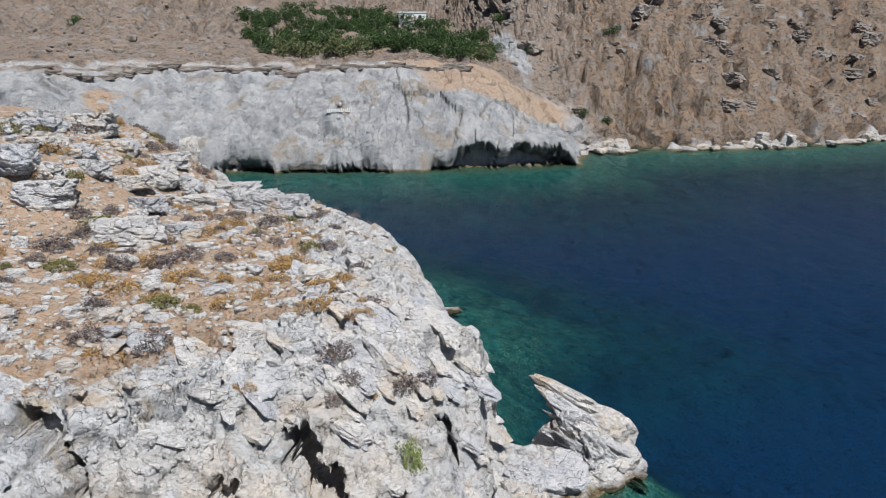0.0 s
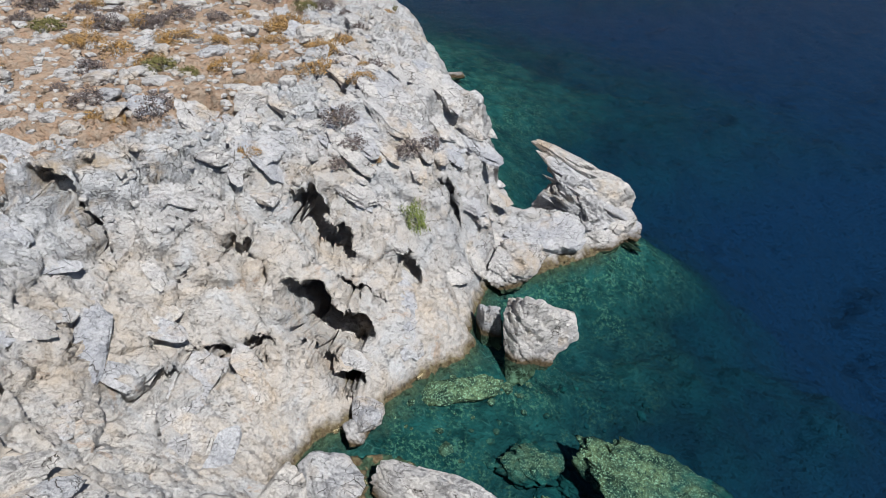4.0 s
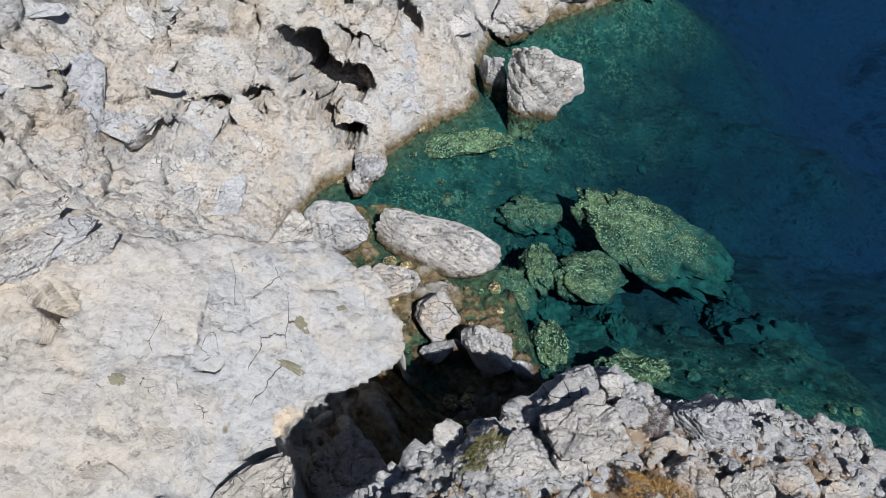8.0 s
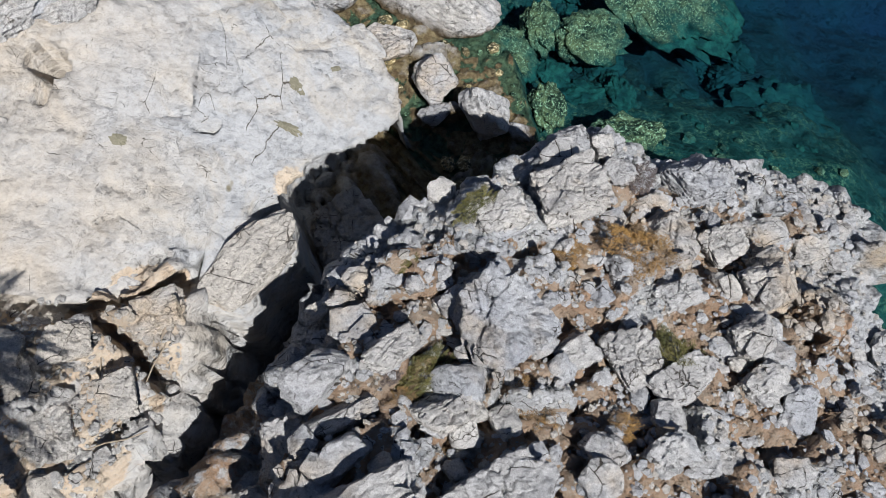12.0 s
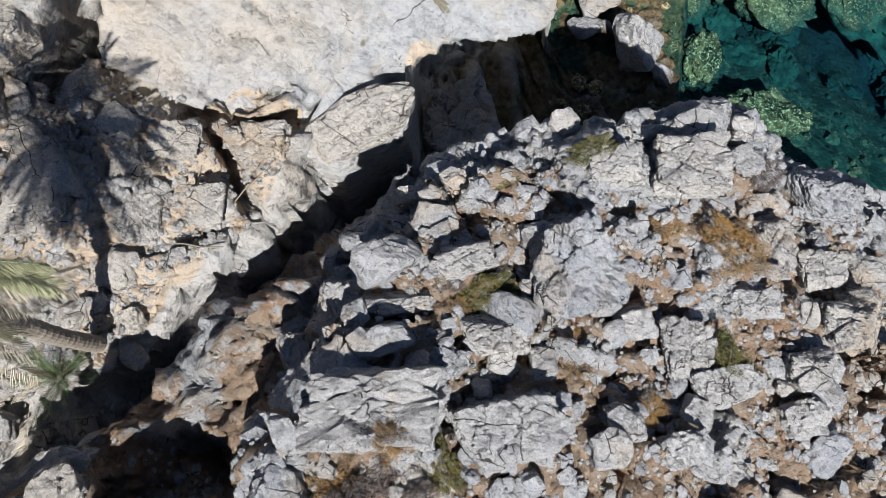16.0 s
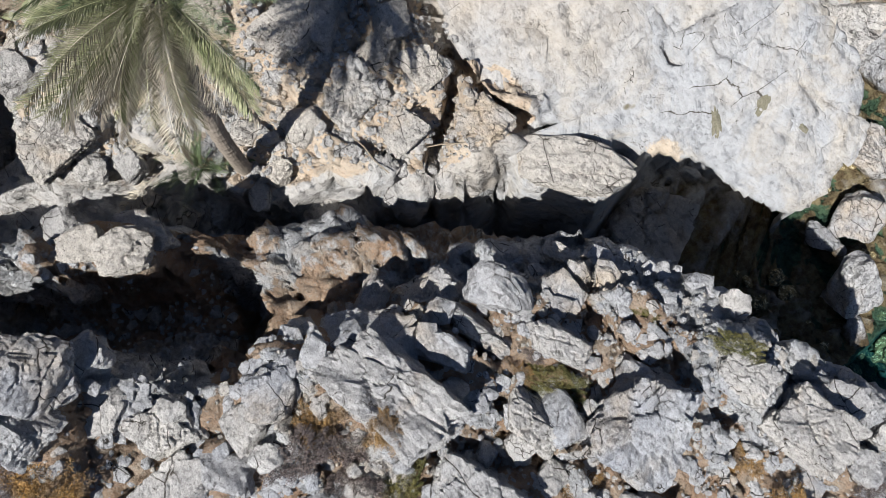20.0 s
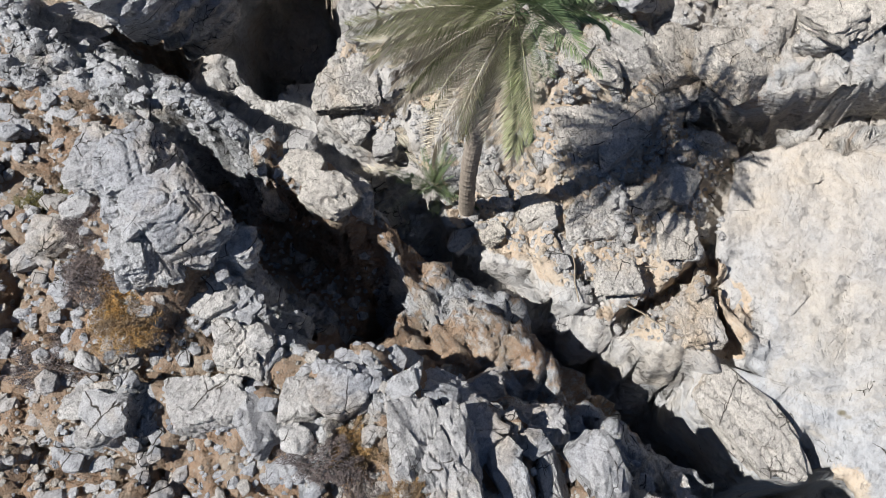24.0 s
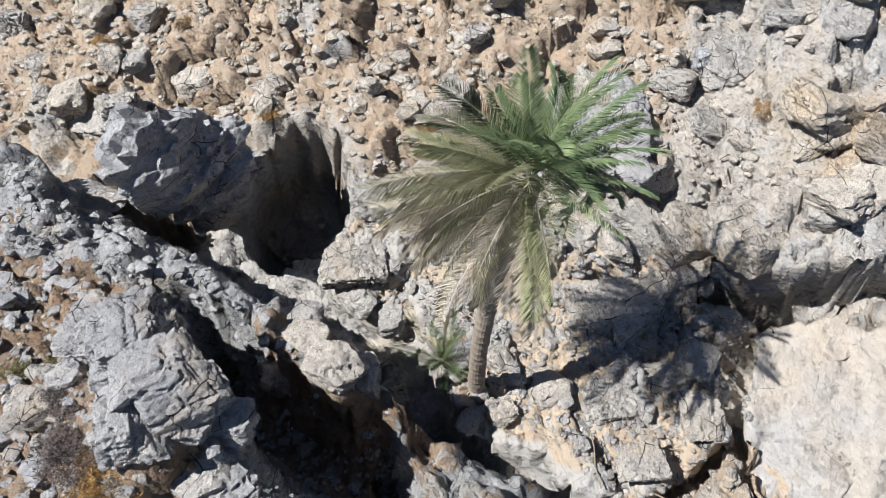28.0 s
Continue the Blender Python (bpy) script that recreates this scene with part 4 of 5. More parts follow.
set_rock("boulder", "grey conglomerate mass in the hillside behind the palm", "rock", "", -11.6, 0.05, 0.95, 1.5, 107, 0.7, 0.35, None, LAYERED[2])


def sea_stack():
    """The leaning fin of stacked beds at the foot of the headland."""
    base = tagged(new("sea_stack"), "leaning fin of layered grey limestone in the sea", "rock")
    base.location = (7.0, 33.6, 0)
    rng = random.Random(8)
    core = rock_mesh(420, 5, 12, 0.05, 0.12, True)
    part("bed", core, None, base, "", pose(0.45, 0.5, 1.9, -18, 32, -4) @ Matrix.Diagonal((2.9, 0.85, 1.7, 1)))
    for i in range(11):
        f = i / 10
        long = 2.3 + 1.1 * f + rng.uniform(-0.15, 0.15)
        me = rock_mesh(400 + i, 4, 16, 0.035, 0.06, True)
        m = pose(-0.6 + 1.5 * f, 0.8 - 1.1 * f, 3.8 - 3.2 * f, -18, 32, -4 + rng.uniform(-3, 3)) @ Matrix.Diagonal((long * 1.08, 0.95 + 0.4 * f, 0.42, 1))
        part("bed", me, None, base, "", m)


sea_stack()
for x, y, rx, ry, z, turn in ((4.9, 31.4, 2.2, 1.1, 0.2, 25), (7.3, 32.5, 1.8, 0.9, -0.1, 20), (3.0, 29.2, 1.5, 1.0, 0.6, 35), (9.2, 33.4, 1.1, 0.7, -0.3, 10), (4.3, 33.6, 0.9, 0.7, 0.3, 0)):
    set_rock("shore_boulder", "rough grey rock at the foot of the headland", "boulder", "boulders on the shore", x, y, rx, ry, turn, 1.2, 0.25, z, random.choice(LAYERED))
for x, y, rx, ry, tall, z, turn in ((6.0, 33.7, 1.3, 0.9, 2.1, 0.9, 10), (7.3, 33.3, 1.5, 1.0, 1.5, 0.6, -20), (8.6, 33.5, 1.2, 0.8, 1.3, 0.2, -25)):
    set_rock("shore_boulder", "rough layered rock propping the leaning fin", "boulder", "boulders on the shore", x, y, rx, ry, turn, tall, 0.2, z, random.choice(LAYERED))
set_rock("sea_rock", "low dark rock awash beside the headland", "rock", "", 0.5, 58.5, 1.1, 0.4, 10, 0.8, 0.2, 0.0)
set_rock("rock_pillar", "stubby pale rock pillar on the headland crest", "rock", "", -23.6, 69.0, 1.0, 0.8, 10, 2.2, 0.1, height(-23.6, 69.0) + 0.3)

# ledges standing out of the headland's face, along its beds
BEDS = Vector((0.44, -0.32, 0.84)).to_track_quat("Z", "X").to_matrix().to_4x4()
rng = random.Random(77)
made = 0
GROUND_OBJECT = bpy.data.objects["ground"]
while made < 110:
    x, y = rng.uniform(-22, 3), rng.uniform(12, 40)
    d = float(inside(np.array([x]), np.array([y]), NORTH)[0])
    if not 0.8 < d < 11 or (x > -10 and y < 14):
        continue
    if any(abs(x - c[0]) < c[2] + 0.5 and -0.4 < y - c[1] + 0.4 < c[3] + 2.2 for c in CAVES):
        continue
    r = rng.uniform(0.22, 0.62) * (0.8 + 0.02 * y)
    ob = new("ledge", rng.choice(SMALL))
    ob.parent = GROUND_OBJECT
    ob.matrix_world = Matrix.Translation((x, y, height(x, y) - 0.12 * r)) @ BEDS @ pose(0, 0, 0, rng.uniform(-14, 14), rng.uniform(-14, 14), rng.uniform(0, 360)) @ Matrix.Diagonal((r * rng.uniform(1.6, 2.6), r, r * rng.uniform(0.16, 0.28), 1))
    made += 1

made = 0
while made < 110:
    x, y = rng.uniform(-5, 3), rng.uniform(25.5, 36)
    d = float(inside(np.array([x]), np.array([y]), NORTH)[0])
    if not 1.2 < d < 9 or math.hypot(x + 1.3, y - 26.9) < 1.0 or math.hypot(x - 0.2, y - 28.8) < 0.9:
        continue
    r = rng.uniform(0.3, 0.75)
    ob = new("ledge", rng.choice(SMALL))
    ob.parent = GROUND_OBJECT
    ob.matrix_world = Matrix.Translation((x, y, height(x, y) - 0.05 * r)) @ BEDS @ pose(0, 0, 0, rng.uniform(-6, 6), rng.uniform(-6, 6), rng.uniform(-20, 20)) @ Matrix.Diagonal((r * rng.uniform(1.3, 2.0), r * 0.9, r * rng.uniform(0.3, 0.45), 1))
    made += 1

rng = random.Random(33)
for i in range(46):
    x, y = rng.uniform(-34, -12), rng.uniform(43, 62)
    r = rng.uniform(0.7, 2.0)
    set_rock("outcrop_block", "big pale grey limestone outcrop block above the headland soil", "boulder", "outcrop on the headland", x, y, r * rng.uniform(1.0, 1.6), r, rng.uniform(-25, 25), 0.7, 0.3)

def on_slab(x, y):
    return float(inside(np.array([x]), np.array([y]), SLAB)[0]) > -0.3 and x > -12


# blocks of middling size, one by one
rng = random.Random(21)
LAND_RX, LAND_RY = (-4.5, 9.5), (-9, 7)
made = 0
while made < 140:
    x, y = rng.uniform(*LAND_RX), rng.uniform(*LAND_RY)
    if float(inside(np.array([x]), np.array([y]), RIDGE)[0]) < 0.25 or float(inside(np.array([x]), np.array([y]), STRIP)[0]) > 0.1:
        continue
    r = rng.uniform(0.12, 0.36)
    set_rock("stone_block", "angular grey limestone block on the ridge", "stone", "loose blocks on the ridge", x, y, r * rng.uniform(0.9, 1.5), r, rng.uniform(0, 360), 0.9, 0.22, None, rng.choice(SMALL))
    made += 1
for i in range(40):
    x, y = rng.uniform(-10.5, -4.2), rng.uniform(-4.5, 4.5)
    if on_slab(x, y):
        continue
    r = rng.uniform(0.12, 0.42)
    set_rock("stone_block", "pale limestone block on tan soil near the palm", "stone", "loose blocks near the palm", x, y, r * rng.uniform(0.9, 1.4), r, rng.uniform(0, 360), 0.85, 0.28, None, rng.choice(CREAM[:12]))
for i in range(95):
    x, y = rng.uniform(-19, -9.5), rng.uniform(-15, 8 if i % 4 == 0 else 1.0)
    if on_slab(x, y):
        continue
    r = rng.uniform(0.15, 0.5)
    set_rock("hillside_stone", "pale limestone block on the steep hillside", "stone", "blocks on the hillside", x, y, r * rng.uniform(0.9, 1.5), r, rng.uniform(0, 360), 0.85, 0.28, None, rng.choice(CREAM[:12]))
for i in range(170):
    x, y = rng.uniform(-30, 1), rng.uniform(23, 62)
    d = float(inside(np.array([x]), np.array([y]), NORTH)[0])
    if d < 7.5:
        continue
    r = rng.uniform(0.25, 0.9) * (1.0 if d < 12 else 0.7)
    set_rock("headland_stone", "flat pale limestone block on the headland", "stone", "blocks on the headland", x, y, r * rng.uniform(1.0, 1.8), r, rng.uniform(0, 360), 0.6, 0.3, None, rng.choice(SMALL))


for i in range(75):
    x, y = rng.uniform(-17, -9.3), rng.uniform(0.8, 7.5)
    if on_slab(x, y):
        continue
    r = rng.uniform(0.25, 0.8)
    set_rock("hillside_stone", "flat pale limestone face in the hillside above the slab", "stone", "blocks on the hillside", x, y, r * rng.uniform(1.0, 1.5), r, rng.uniform(0, 360), 0.55, 0.38, None, rng.choice(CREAM[12:]), (0, 25))


def scatter(name, label, count, seed, spots, sizes, material=None):
    """Loose stones past counting, as one object."""
    rng = np.random.RandomState(seed)
    kinds = [rock_shape(500 + i, 1, 7)[0] for i in range(10)]
    faces1, n1 = np.array(BALLS[1][1]), len(BALLS[1][0])
    xs, ys = spots(rng, count)
    verts = np.empty((count, n1, 3))
    for n, (x, y) in enumerate(zip(xs, ys)):
        r = rng.uniform(*sizes) * (1 + (rng.rand() < 0.1))
        a = rng.uniform(0, 6.28)
        p = kinds[rng.randint(10)] * (r * rng.uniform(0.8, 1.5), r, r * rng.uniform(0.5, 0.9))
        c, s = math.cos(a), math.sin(a)
        verts[n] = np.stack([p[:, 0] * c - p[:, 1] * s + x, p[:, 0] * s + p[:, 1] * c + y, p[:, 2] + height(x, y) + r * 0.15], 1)
    faces = (faces1[None] + (np.arange(count) * n1)[:, None, None]).reshape(-1, 3)
    me = mesh_from(name, verts.reshape(-1, 3).tolist(), faces.tolist())
    me.materials.append(material or M_ROCK)
    tagged(new(name, me), label, "stones", kind="stuff")


def in_poly(poly, x0, x1, y0, y1, least):
    """Places inside an outline, clear of the soil strip of the ridge."""
    def spots(rng, count):
        xs, ys = np.empty(0), np.empty(0)
        while len(xs) < count:
            x, y = rng.uniform(x0, x1, 4 * count), rng.uniform(y0, y1, 4 * count)
            ok = inside(x, y, poly) > least
            if poly is RIDGE:
                ok &= (x > -2.6) | (inside(x, y, STRIP) < 0)
            xs, ys = np.concatenate([xs, x[ok]]), np.concatenate([ys, y[ok]])
        return xs[:count], ys[:count]
    return spots


scatter("loose_stones", "small angular grey and tan stones on the ridge", 3200, 1, in_poly(RIDGE, -7, 9.5, -10, 7.5, 0.2), (0.04, 0.15))
scatter("rubble", "fine grey rubble between the blocks of the ridge", 7000, 11, in_poly(RIDGE, -7, 9.5, -10, 7.5, 0.1), (0.02, 0.06))
scatter("rubble", "fine tan rubble on the soil of the ridge", 6000, 12, in_poly(RIDGE, -5, 9.5, -9, 7.5, 0.1), (0.02, 0.055), M_CREAM)
scatter("loose_stones", "small pale stones on the soil by the palm", 4200, 2, in_poly(PALM_GROUND, -11, -3.5, -5, 3.6, 0.2), (0.02, 0.085), M_CREAM)
scatter("scree", "grey and tan scree on the steep hillside", 4500, 3, lambda r, n: (r.uniform(-20, -9.5, n), r.uniform(-16, 3.5, n)), (0.03, 0.14), M_CREAM)
scatter("loose_stones", "pale stones strewn over the headland soil", 4200, 4, in_poly(NORTH, -32, 1, 22, 66, 6), (0.07, 0.26))


def shallows(r, n):
    xs, ys = [], []
    while len(xs) < n:
        x, y = r.uniform(-4, 13), r.uniform(9, 24)
        if -3.2 < height(x, y) < 0.3:
            xs.append(x)
            ys.append(y)
    return xs, ys


scatter("seabed_stones", "algae-covered stones on the shallow seabed", 240, 5, shallows, (0.06, 0.2), M_REEF)


# ---- scrub ----
def blades(spec, name, material):
    """Many small leaf or twig blades as one mesh; spec gives root, tip and width."""
    root, tip, wide = spec
    d = tip - root
    side = np.cross(d, np.random.RandomState(len(root)).normal(size=d.shape))
    side *= (wide / np.maximum(np.linalg.norm(side, axis=1), 1e-6))[:, None]
    n = len(root)
    mid = root + d * 0.55
    v = np.stack([root, mid + side, tip, mid - side], 1).reshape(-1, 3)
    f = np.arange(4 * n).reshape(n, 4)
    me = mesh_from(name, v.tolist(), f.tolist())
    me.materials.append(material)
    return me


def shrub_crown(seed, material, n=9000, flat=0.5, fine=0.6):
    """A cushion of twigs, uneven and open at the edge; unit radius."""
    rng = np.random.RandomState(seed)
    d = rng.normal(size=(n, 3))
    d[:, 2] = np.abs(d[:, 2]) * 0.9
    d /= np.linalg.norm(d, axis=1)[:, None]
    lumps = 0.80 + 0.75 * fbm(d[:, 0] * 2.6 + seed, d[:, 1] * 2.6 + d[:, 2], seed, 4, 0.65)
    r = lumps * rng.uniform(0.45, 1.0, n) ** 0.4
    tip = d * r[:, None] * (1, 1, flat)
    way = d * 0.35 + rng.normal(size=(n, 3)) * 0.75
    way /= np.linalg.norm(way, axis=1)[:, None]
    return blades((tip - way * rng.uniform(0.02, 0.065, n)[:, None], tip + way * 0.03, rng.uniform(0.007, 0.02, n) * fine), "crown", material)


def shrub_stems(seed):
    rng = np.random.RandomState(seed)
    d = rng.normal(size=(14, 3))
    d[:, 2] = np.abs(d[:, 2]) + 0.5
    d /= np.linalg.norm(d, axis=1)[:, None]
    return blades((np.zeros((14, 3)) - (0, 0, 0.1), d * (0.6, 0.6, 0.4), np.full(14, 0.02)), "stem", M_WOOD)


CROWNS = {"orange": [shrub_crown(10 + i, M_TWIG_ORANGE) for i in range(3)], "grey": [shrub_crown(20 + i, M_TWIG_GREY) for i in range(3)],
          "green": [shrub_crown(30 + i, M_TWIG_GREEN) for i in range(3)], "leaf": [shrub_crown(40, M_LEAF, 2400, 1.0, 1.6)]}
FAR_CROWNS = {"orange": [shrub_crown(50 + i, M_TWIG_ORANGE, 1300, 0.8, 3.2) for i in range(3)], "grey": [shrub_crown(60 + i, M_TWIG_GREY, 1300, 0.8, 3.2) for i in range(3)],
              "green": [shrub_crown(70 + i, M_TWIG_GREEN, 1300, 0.8, 3.2) for i in range(2)]}
STEMS = shrub_stems(3)
SHRUB_LABEL = {"orange": "dry orange-brown cushion shrub on stony ground", "grey": "dry grey-brown cushion shrub on stony ground",
               "green": "olive-green cushion shrub between limestone blocks", "leaf": "bright green bush hanging on the cliff"}


def shrub(kind, x, y, rx, ry, turn=0.0, z=None, tall=None):
    base = new("shrub")
    g = height(x, y) if z is None else z
    k = tall or (rx + ry) / 2 * 1.05
    base.matrix_world = pose(x, y, g - 0.03, 0, 0, turn) @ Matrix.Diagonal((rx * 1.15, ry * 1.15, k, 1))
    tagged(base, SHRUB_LABEL[kind], "shrub", "cushion shrubs")
    part("crown", random.choice(FAR_CROWNS[kind] if y > 20 and kind != "leaf" else CROWNS[kind]), None, base)
    part("stem", STEMS, None, base)


bpy.context.view_layer.update()


def top(x, y):
    """The height of whatever lies uppermost at a place on the ridge: ground or stone."""
    hit, at = scene.ray_cast(bpy.context.evaluated_depsgraph_get(), Vector((x, y, 14)), Vector((0, 0, -1)))[:2]
    return min(at.z, height(x, y) + 0.6) if hit else height(x, y)


random.seed(9)
SHRUBS_RIDGE = [('green', -0.16, 1.89, 0.54, 0.24), ('orange', -0.49, 1.52, 0.19, 0.19), ('grey', -0.89, -1.25, 0.59, 0.42), ('orange', -1.22, -1.54, 0.27, 0.41), ('orange', -0.64, -0.5, 0.22, 0.3),
    ('orange', 1.39, 1.38, 0.31, 0.54), ('green', 0.21, -0.69, 0.28, 0.37), ('grey', 1.39, 4.07, 0.31, 0.25), ('green', 0.63, 4.66, 0.41, 0.2), ('orange', 2.16, 4.15, 0.42, 0.3),
    ('orange', 3.48, 4.35, 0.49, 0.55), ('green', 3.94, 2.36, 0.36, 0.48), ('orange', 0.24, 0.85, 0.34, 0.18), ('grey', 3.87, 6.19, 0.3, 0.32), ('green', -0.48, 3.72, 0.26, 0.13),
    ('orange', 2.79, 1.2, 0.28, 0.24), ('grey', -0.01, -1.15, 0.3, 0.18), ('orange', 1.31, 1.8, 0.26, 0.18), ('grey', -0.61, 1.82, 0.17, 0.12)]
for kind, x, y, rx, ry in SHRUBS_RIDGE:
    shrub(kind, x, y, rx * 1.1, ry * 1.1, 41, top(x, y) - 0.04)
SHRUBS_WEST = [('green', -4.02, -6.81, 0.58, 0.45), ('grey', -4.36, -7.1, 0.42, 0.35), ('grey', -3.0, -6.0, 0.32, 0.36), ('orange', -2.41, -6.15, 0.44, 0.27), ('grey', -2.57, -5.52, 0.39, 0.39),
    ('orange', -2.13, -4.94, 0.46, 0.5), ('green', -3.37, -7.4, 0.29, 0.23), ('orange', -10.8, -6.83, 0.29, 0.29), ('orange', -10.9, -3.35, 0.2, 0.19), ('grey', -1.64, -5.9, 0.43, 0.31),
    ('grey', -2.33, -5.47, 0.52, 0.38), ('orange', -1.78, -4.79, 0.45, 0.33), ('orange', -1.23, -1.4, 0.37, 0.42), ('grey', -0.83, -1.75, 0.5, 0.33), ('orange', -0.59, -0.5, 0.21, 0.28),
    ('grey', -0.18, -1.43, 0.5, 0.25), ('grey', -1.12, -5.72, 0.66, 0.37)]
for kind, x, y, rx, ry in SHRUBS_WEST:
    shrub(kind, x, y, rx * 1.1, ry * 1.1, 100, top(x, y) - 0.04 if x > -8 else None)
shrub("leaf", -1.3, 26.9, 0.62, 0.6, 0, height(-1.3, 26.9) - 0.1, 1.4)
SHRUBS_HEADLAND = [('green', -12.75, 31.75, 0.83, 0.83), ('green', -11.46, 31.75, 0.55, 0.55), ('orange', -7.63, 25.87, 0.45, 0.45), ('grey', -21.88, 40.04, 1.09, 1.09), ('orange', -2.19, 32.12, 0.46, 0.46),
    ('grey', -6.51, 30.23, 0.44, 0.44), ('orange', -2.93, 27.58, 0.34, 0.34), ('grey', -4.39, 26.7, 0.45, 0.45), ('green', -8.04, 43.24, 0.7, 0.672), ('orange', -8.67, 36.67, 0.68, 0.576),
    ('grey', -12.8, 36.68, 0.62, 0.62), ('grey', -22.5, 44.73, 0.89, 0.784), ('orange', -19.27, 40.65, 0.71, 0.71), ('green', -30.18, 51.54, 1.17, 1.1199999999999999), ('grey', -12.45, 40.62, 0.68, 0.544),
    ('orange', -16.99, 43.27, 0.83, 0.7360000000000001), ('grey', -5.35, 36.15, 0.51, 0.46399999999999997), ('grey', -2.92, 38.81, 0.47, 0.36800000000000005), ('grey', -4.67, 40.6, 0.49, 0.384), ('grey', -12.05, 47.02, 0.67, 0.46399999999999997)]
for kind, x, y, rx, ry in SHRUBS_HEADLAND:
    shrub(kind, x, y, rx, ry, 0)
made = 0
while made < 260:
    x, y = random.uniform(-38, 1), random.uniform(26, 72)
    d = float(inside(np.array([x]), np.array([y]), NORTH)[0])
    if d < 3 or random.random() > 0.35 + 0.1 * d or x < -0.62 * y - 3:
        continue
    r = random.uniform(0.3, 0.85)
    shrub(random.choices(("orange", "grey", "green"), (4, 4, 1))[0], x, y, r * random.uniform(0.9, 1.4), r, random.uniform(0, 360), None, r * 1.15)
    made += 1
for i in range(22):
    shrub(random.choice(("orange", "grey")), random.uniform(-17, -10), random.uniform(-12, 6), random.uniform(0.14, 0.34), random.uniform(0.14, 0.3))

# thin flakes lying on the smooth slab
rng = random.Random(91)
FLAKES = []
for i in range(8):
    p, faces = rock_shape(700 + i, 4, 9, 0.05)
    me = mesh_from("flake", p.tolist(), faces)
    me.materials.append(M_SLAB)
    FLAKES.append(me)
made = 0
while made < 30:
    x, y = rng.uniform(-11, -1), rng.uniform(3, 12)
    if float(inside(np.array([x]), np.array([y]), SLAB)[0]) < 0.3:
        continue
    if any(math.hypot(x - c[0], y - c[1]) < 1.0 for c in CAVES) or math.hypot(x + 3.2, y - 8.2) < 1.1:
        continue
    r = rng.uniform(0.12, 0.75)
    ob = new("flake", rng.choice(FLAKES))
    ob.parent = GROUND_OBJECT
    ob.matrix_world = pose(x, y, height(x, y) - 0.01, rng.uniform(-4, 4), 18 + rng.uniform(-5, 7), 0) @ pose(0, 0, 0, 0, 0, rng.uniform(0, 360)) @ Matrix.Diagonal((r * rng.uniform(1, 1.7), r, 0.045 + 0.05 * r, 1))
    made += 1
for x, y, rx, ry, turn in ((-8.77, 10.09, 0.95, 0.5, 48), (-8.1, 9.75, 0.85, 0.42, 44), (-7.5, 9.8, 0.6, 0.35, 52), (-8.5, 9.2, 0.8, 0.4, 46)):
    set_rock("outcrop_block", "folded grey limestone strata above the smooth slab", "boulder", "folded strata", x, y, rx, ry, turn, 1.1, 0.3, None, LAYERED[0])


def lichen(x, y, rx, ry, turn):
    """A thin layer of lichen lying on the slab."""
    rng = np.random.RandomState(int(abs(x * 100)))
    verts, c, s = [(x, y, height(x, y) + 0.05)], math.cos(turn), math.sin(turn)
    for i in range(28):
        a = 2 * math.pi * i / 28
        r = 0.75 + 0.45 * rng.rand()
        px, py = x + r * (rx * math.cos(a) * c - ry * math.sin(a) * s), y + r * (rx * math.cos(a) * s + ry * math.sin(a) * c)
        verts.append((px, py, height(px, py) + 0.03))
    me = mesh_from("lichen_patch", verts, [(0, i + 1, (i + 1) % 28 + 1) for i in range(28)])
    part("lichen_patch", me, M_LICHEN, GROUND_OBJECT)


for spot in ((-3.18, 8.92, 0.19, 0.13, 2.2), (-3.26, 7.87, 0.27, 0.12, -0.3), (-6.32, 6.90, 0.15, 0.13, 0.0), (-2.39, 9.61, 0.13, 0.07, 0.6)):
    lichen(*spot)


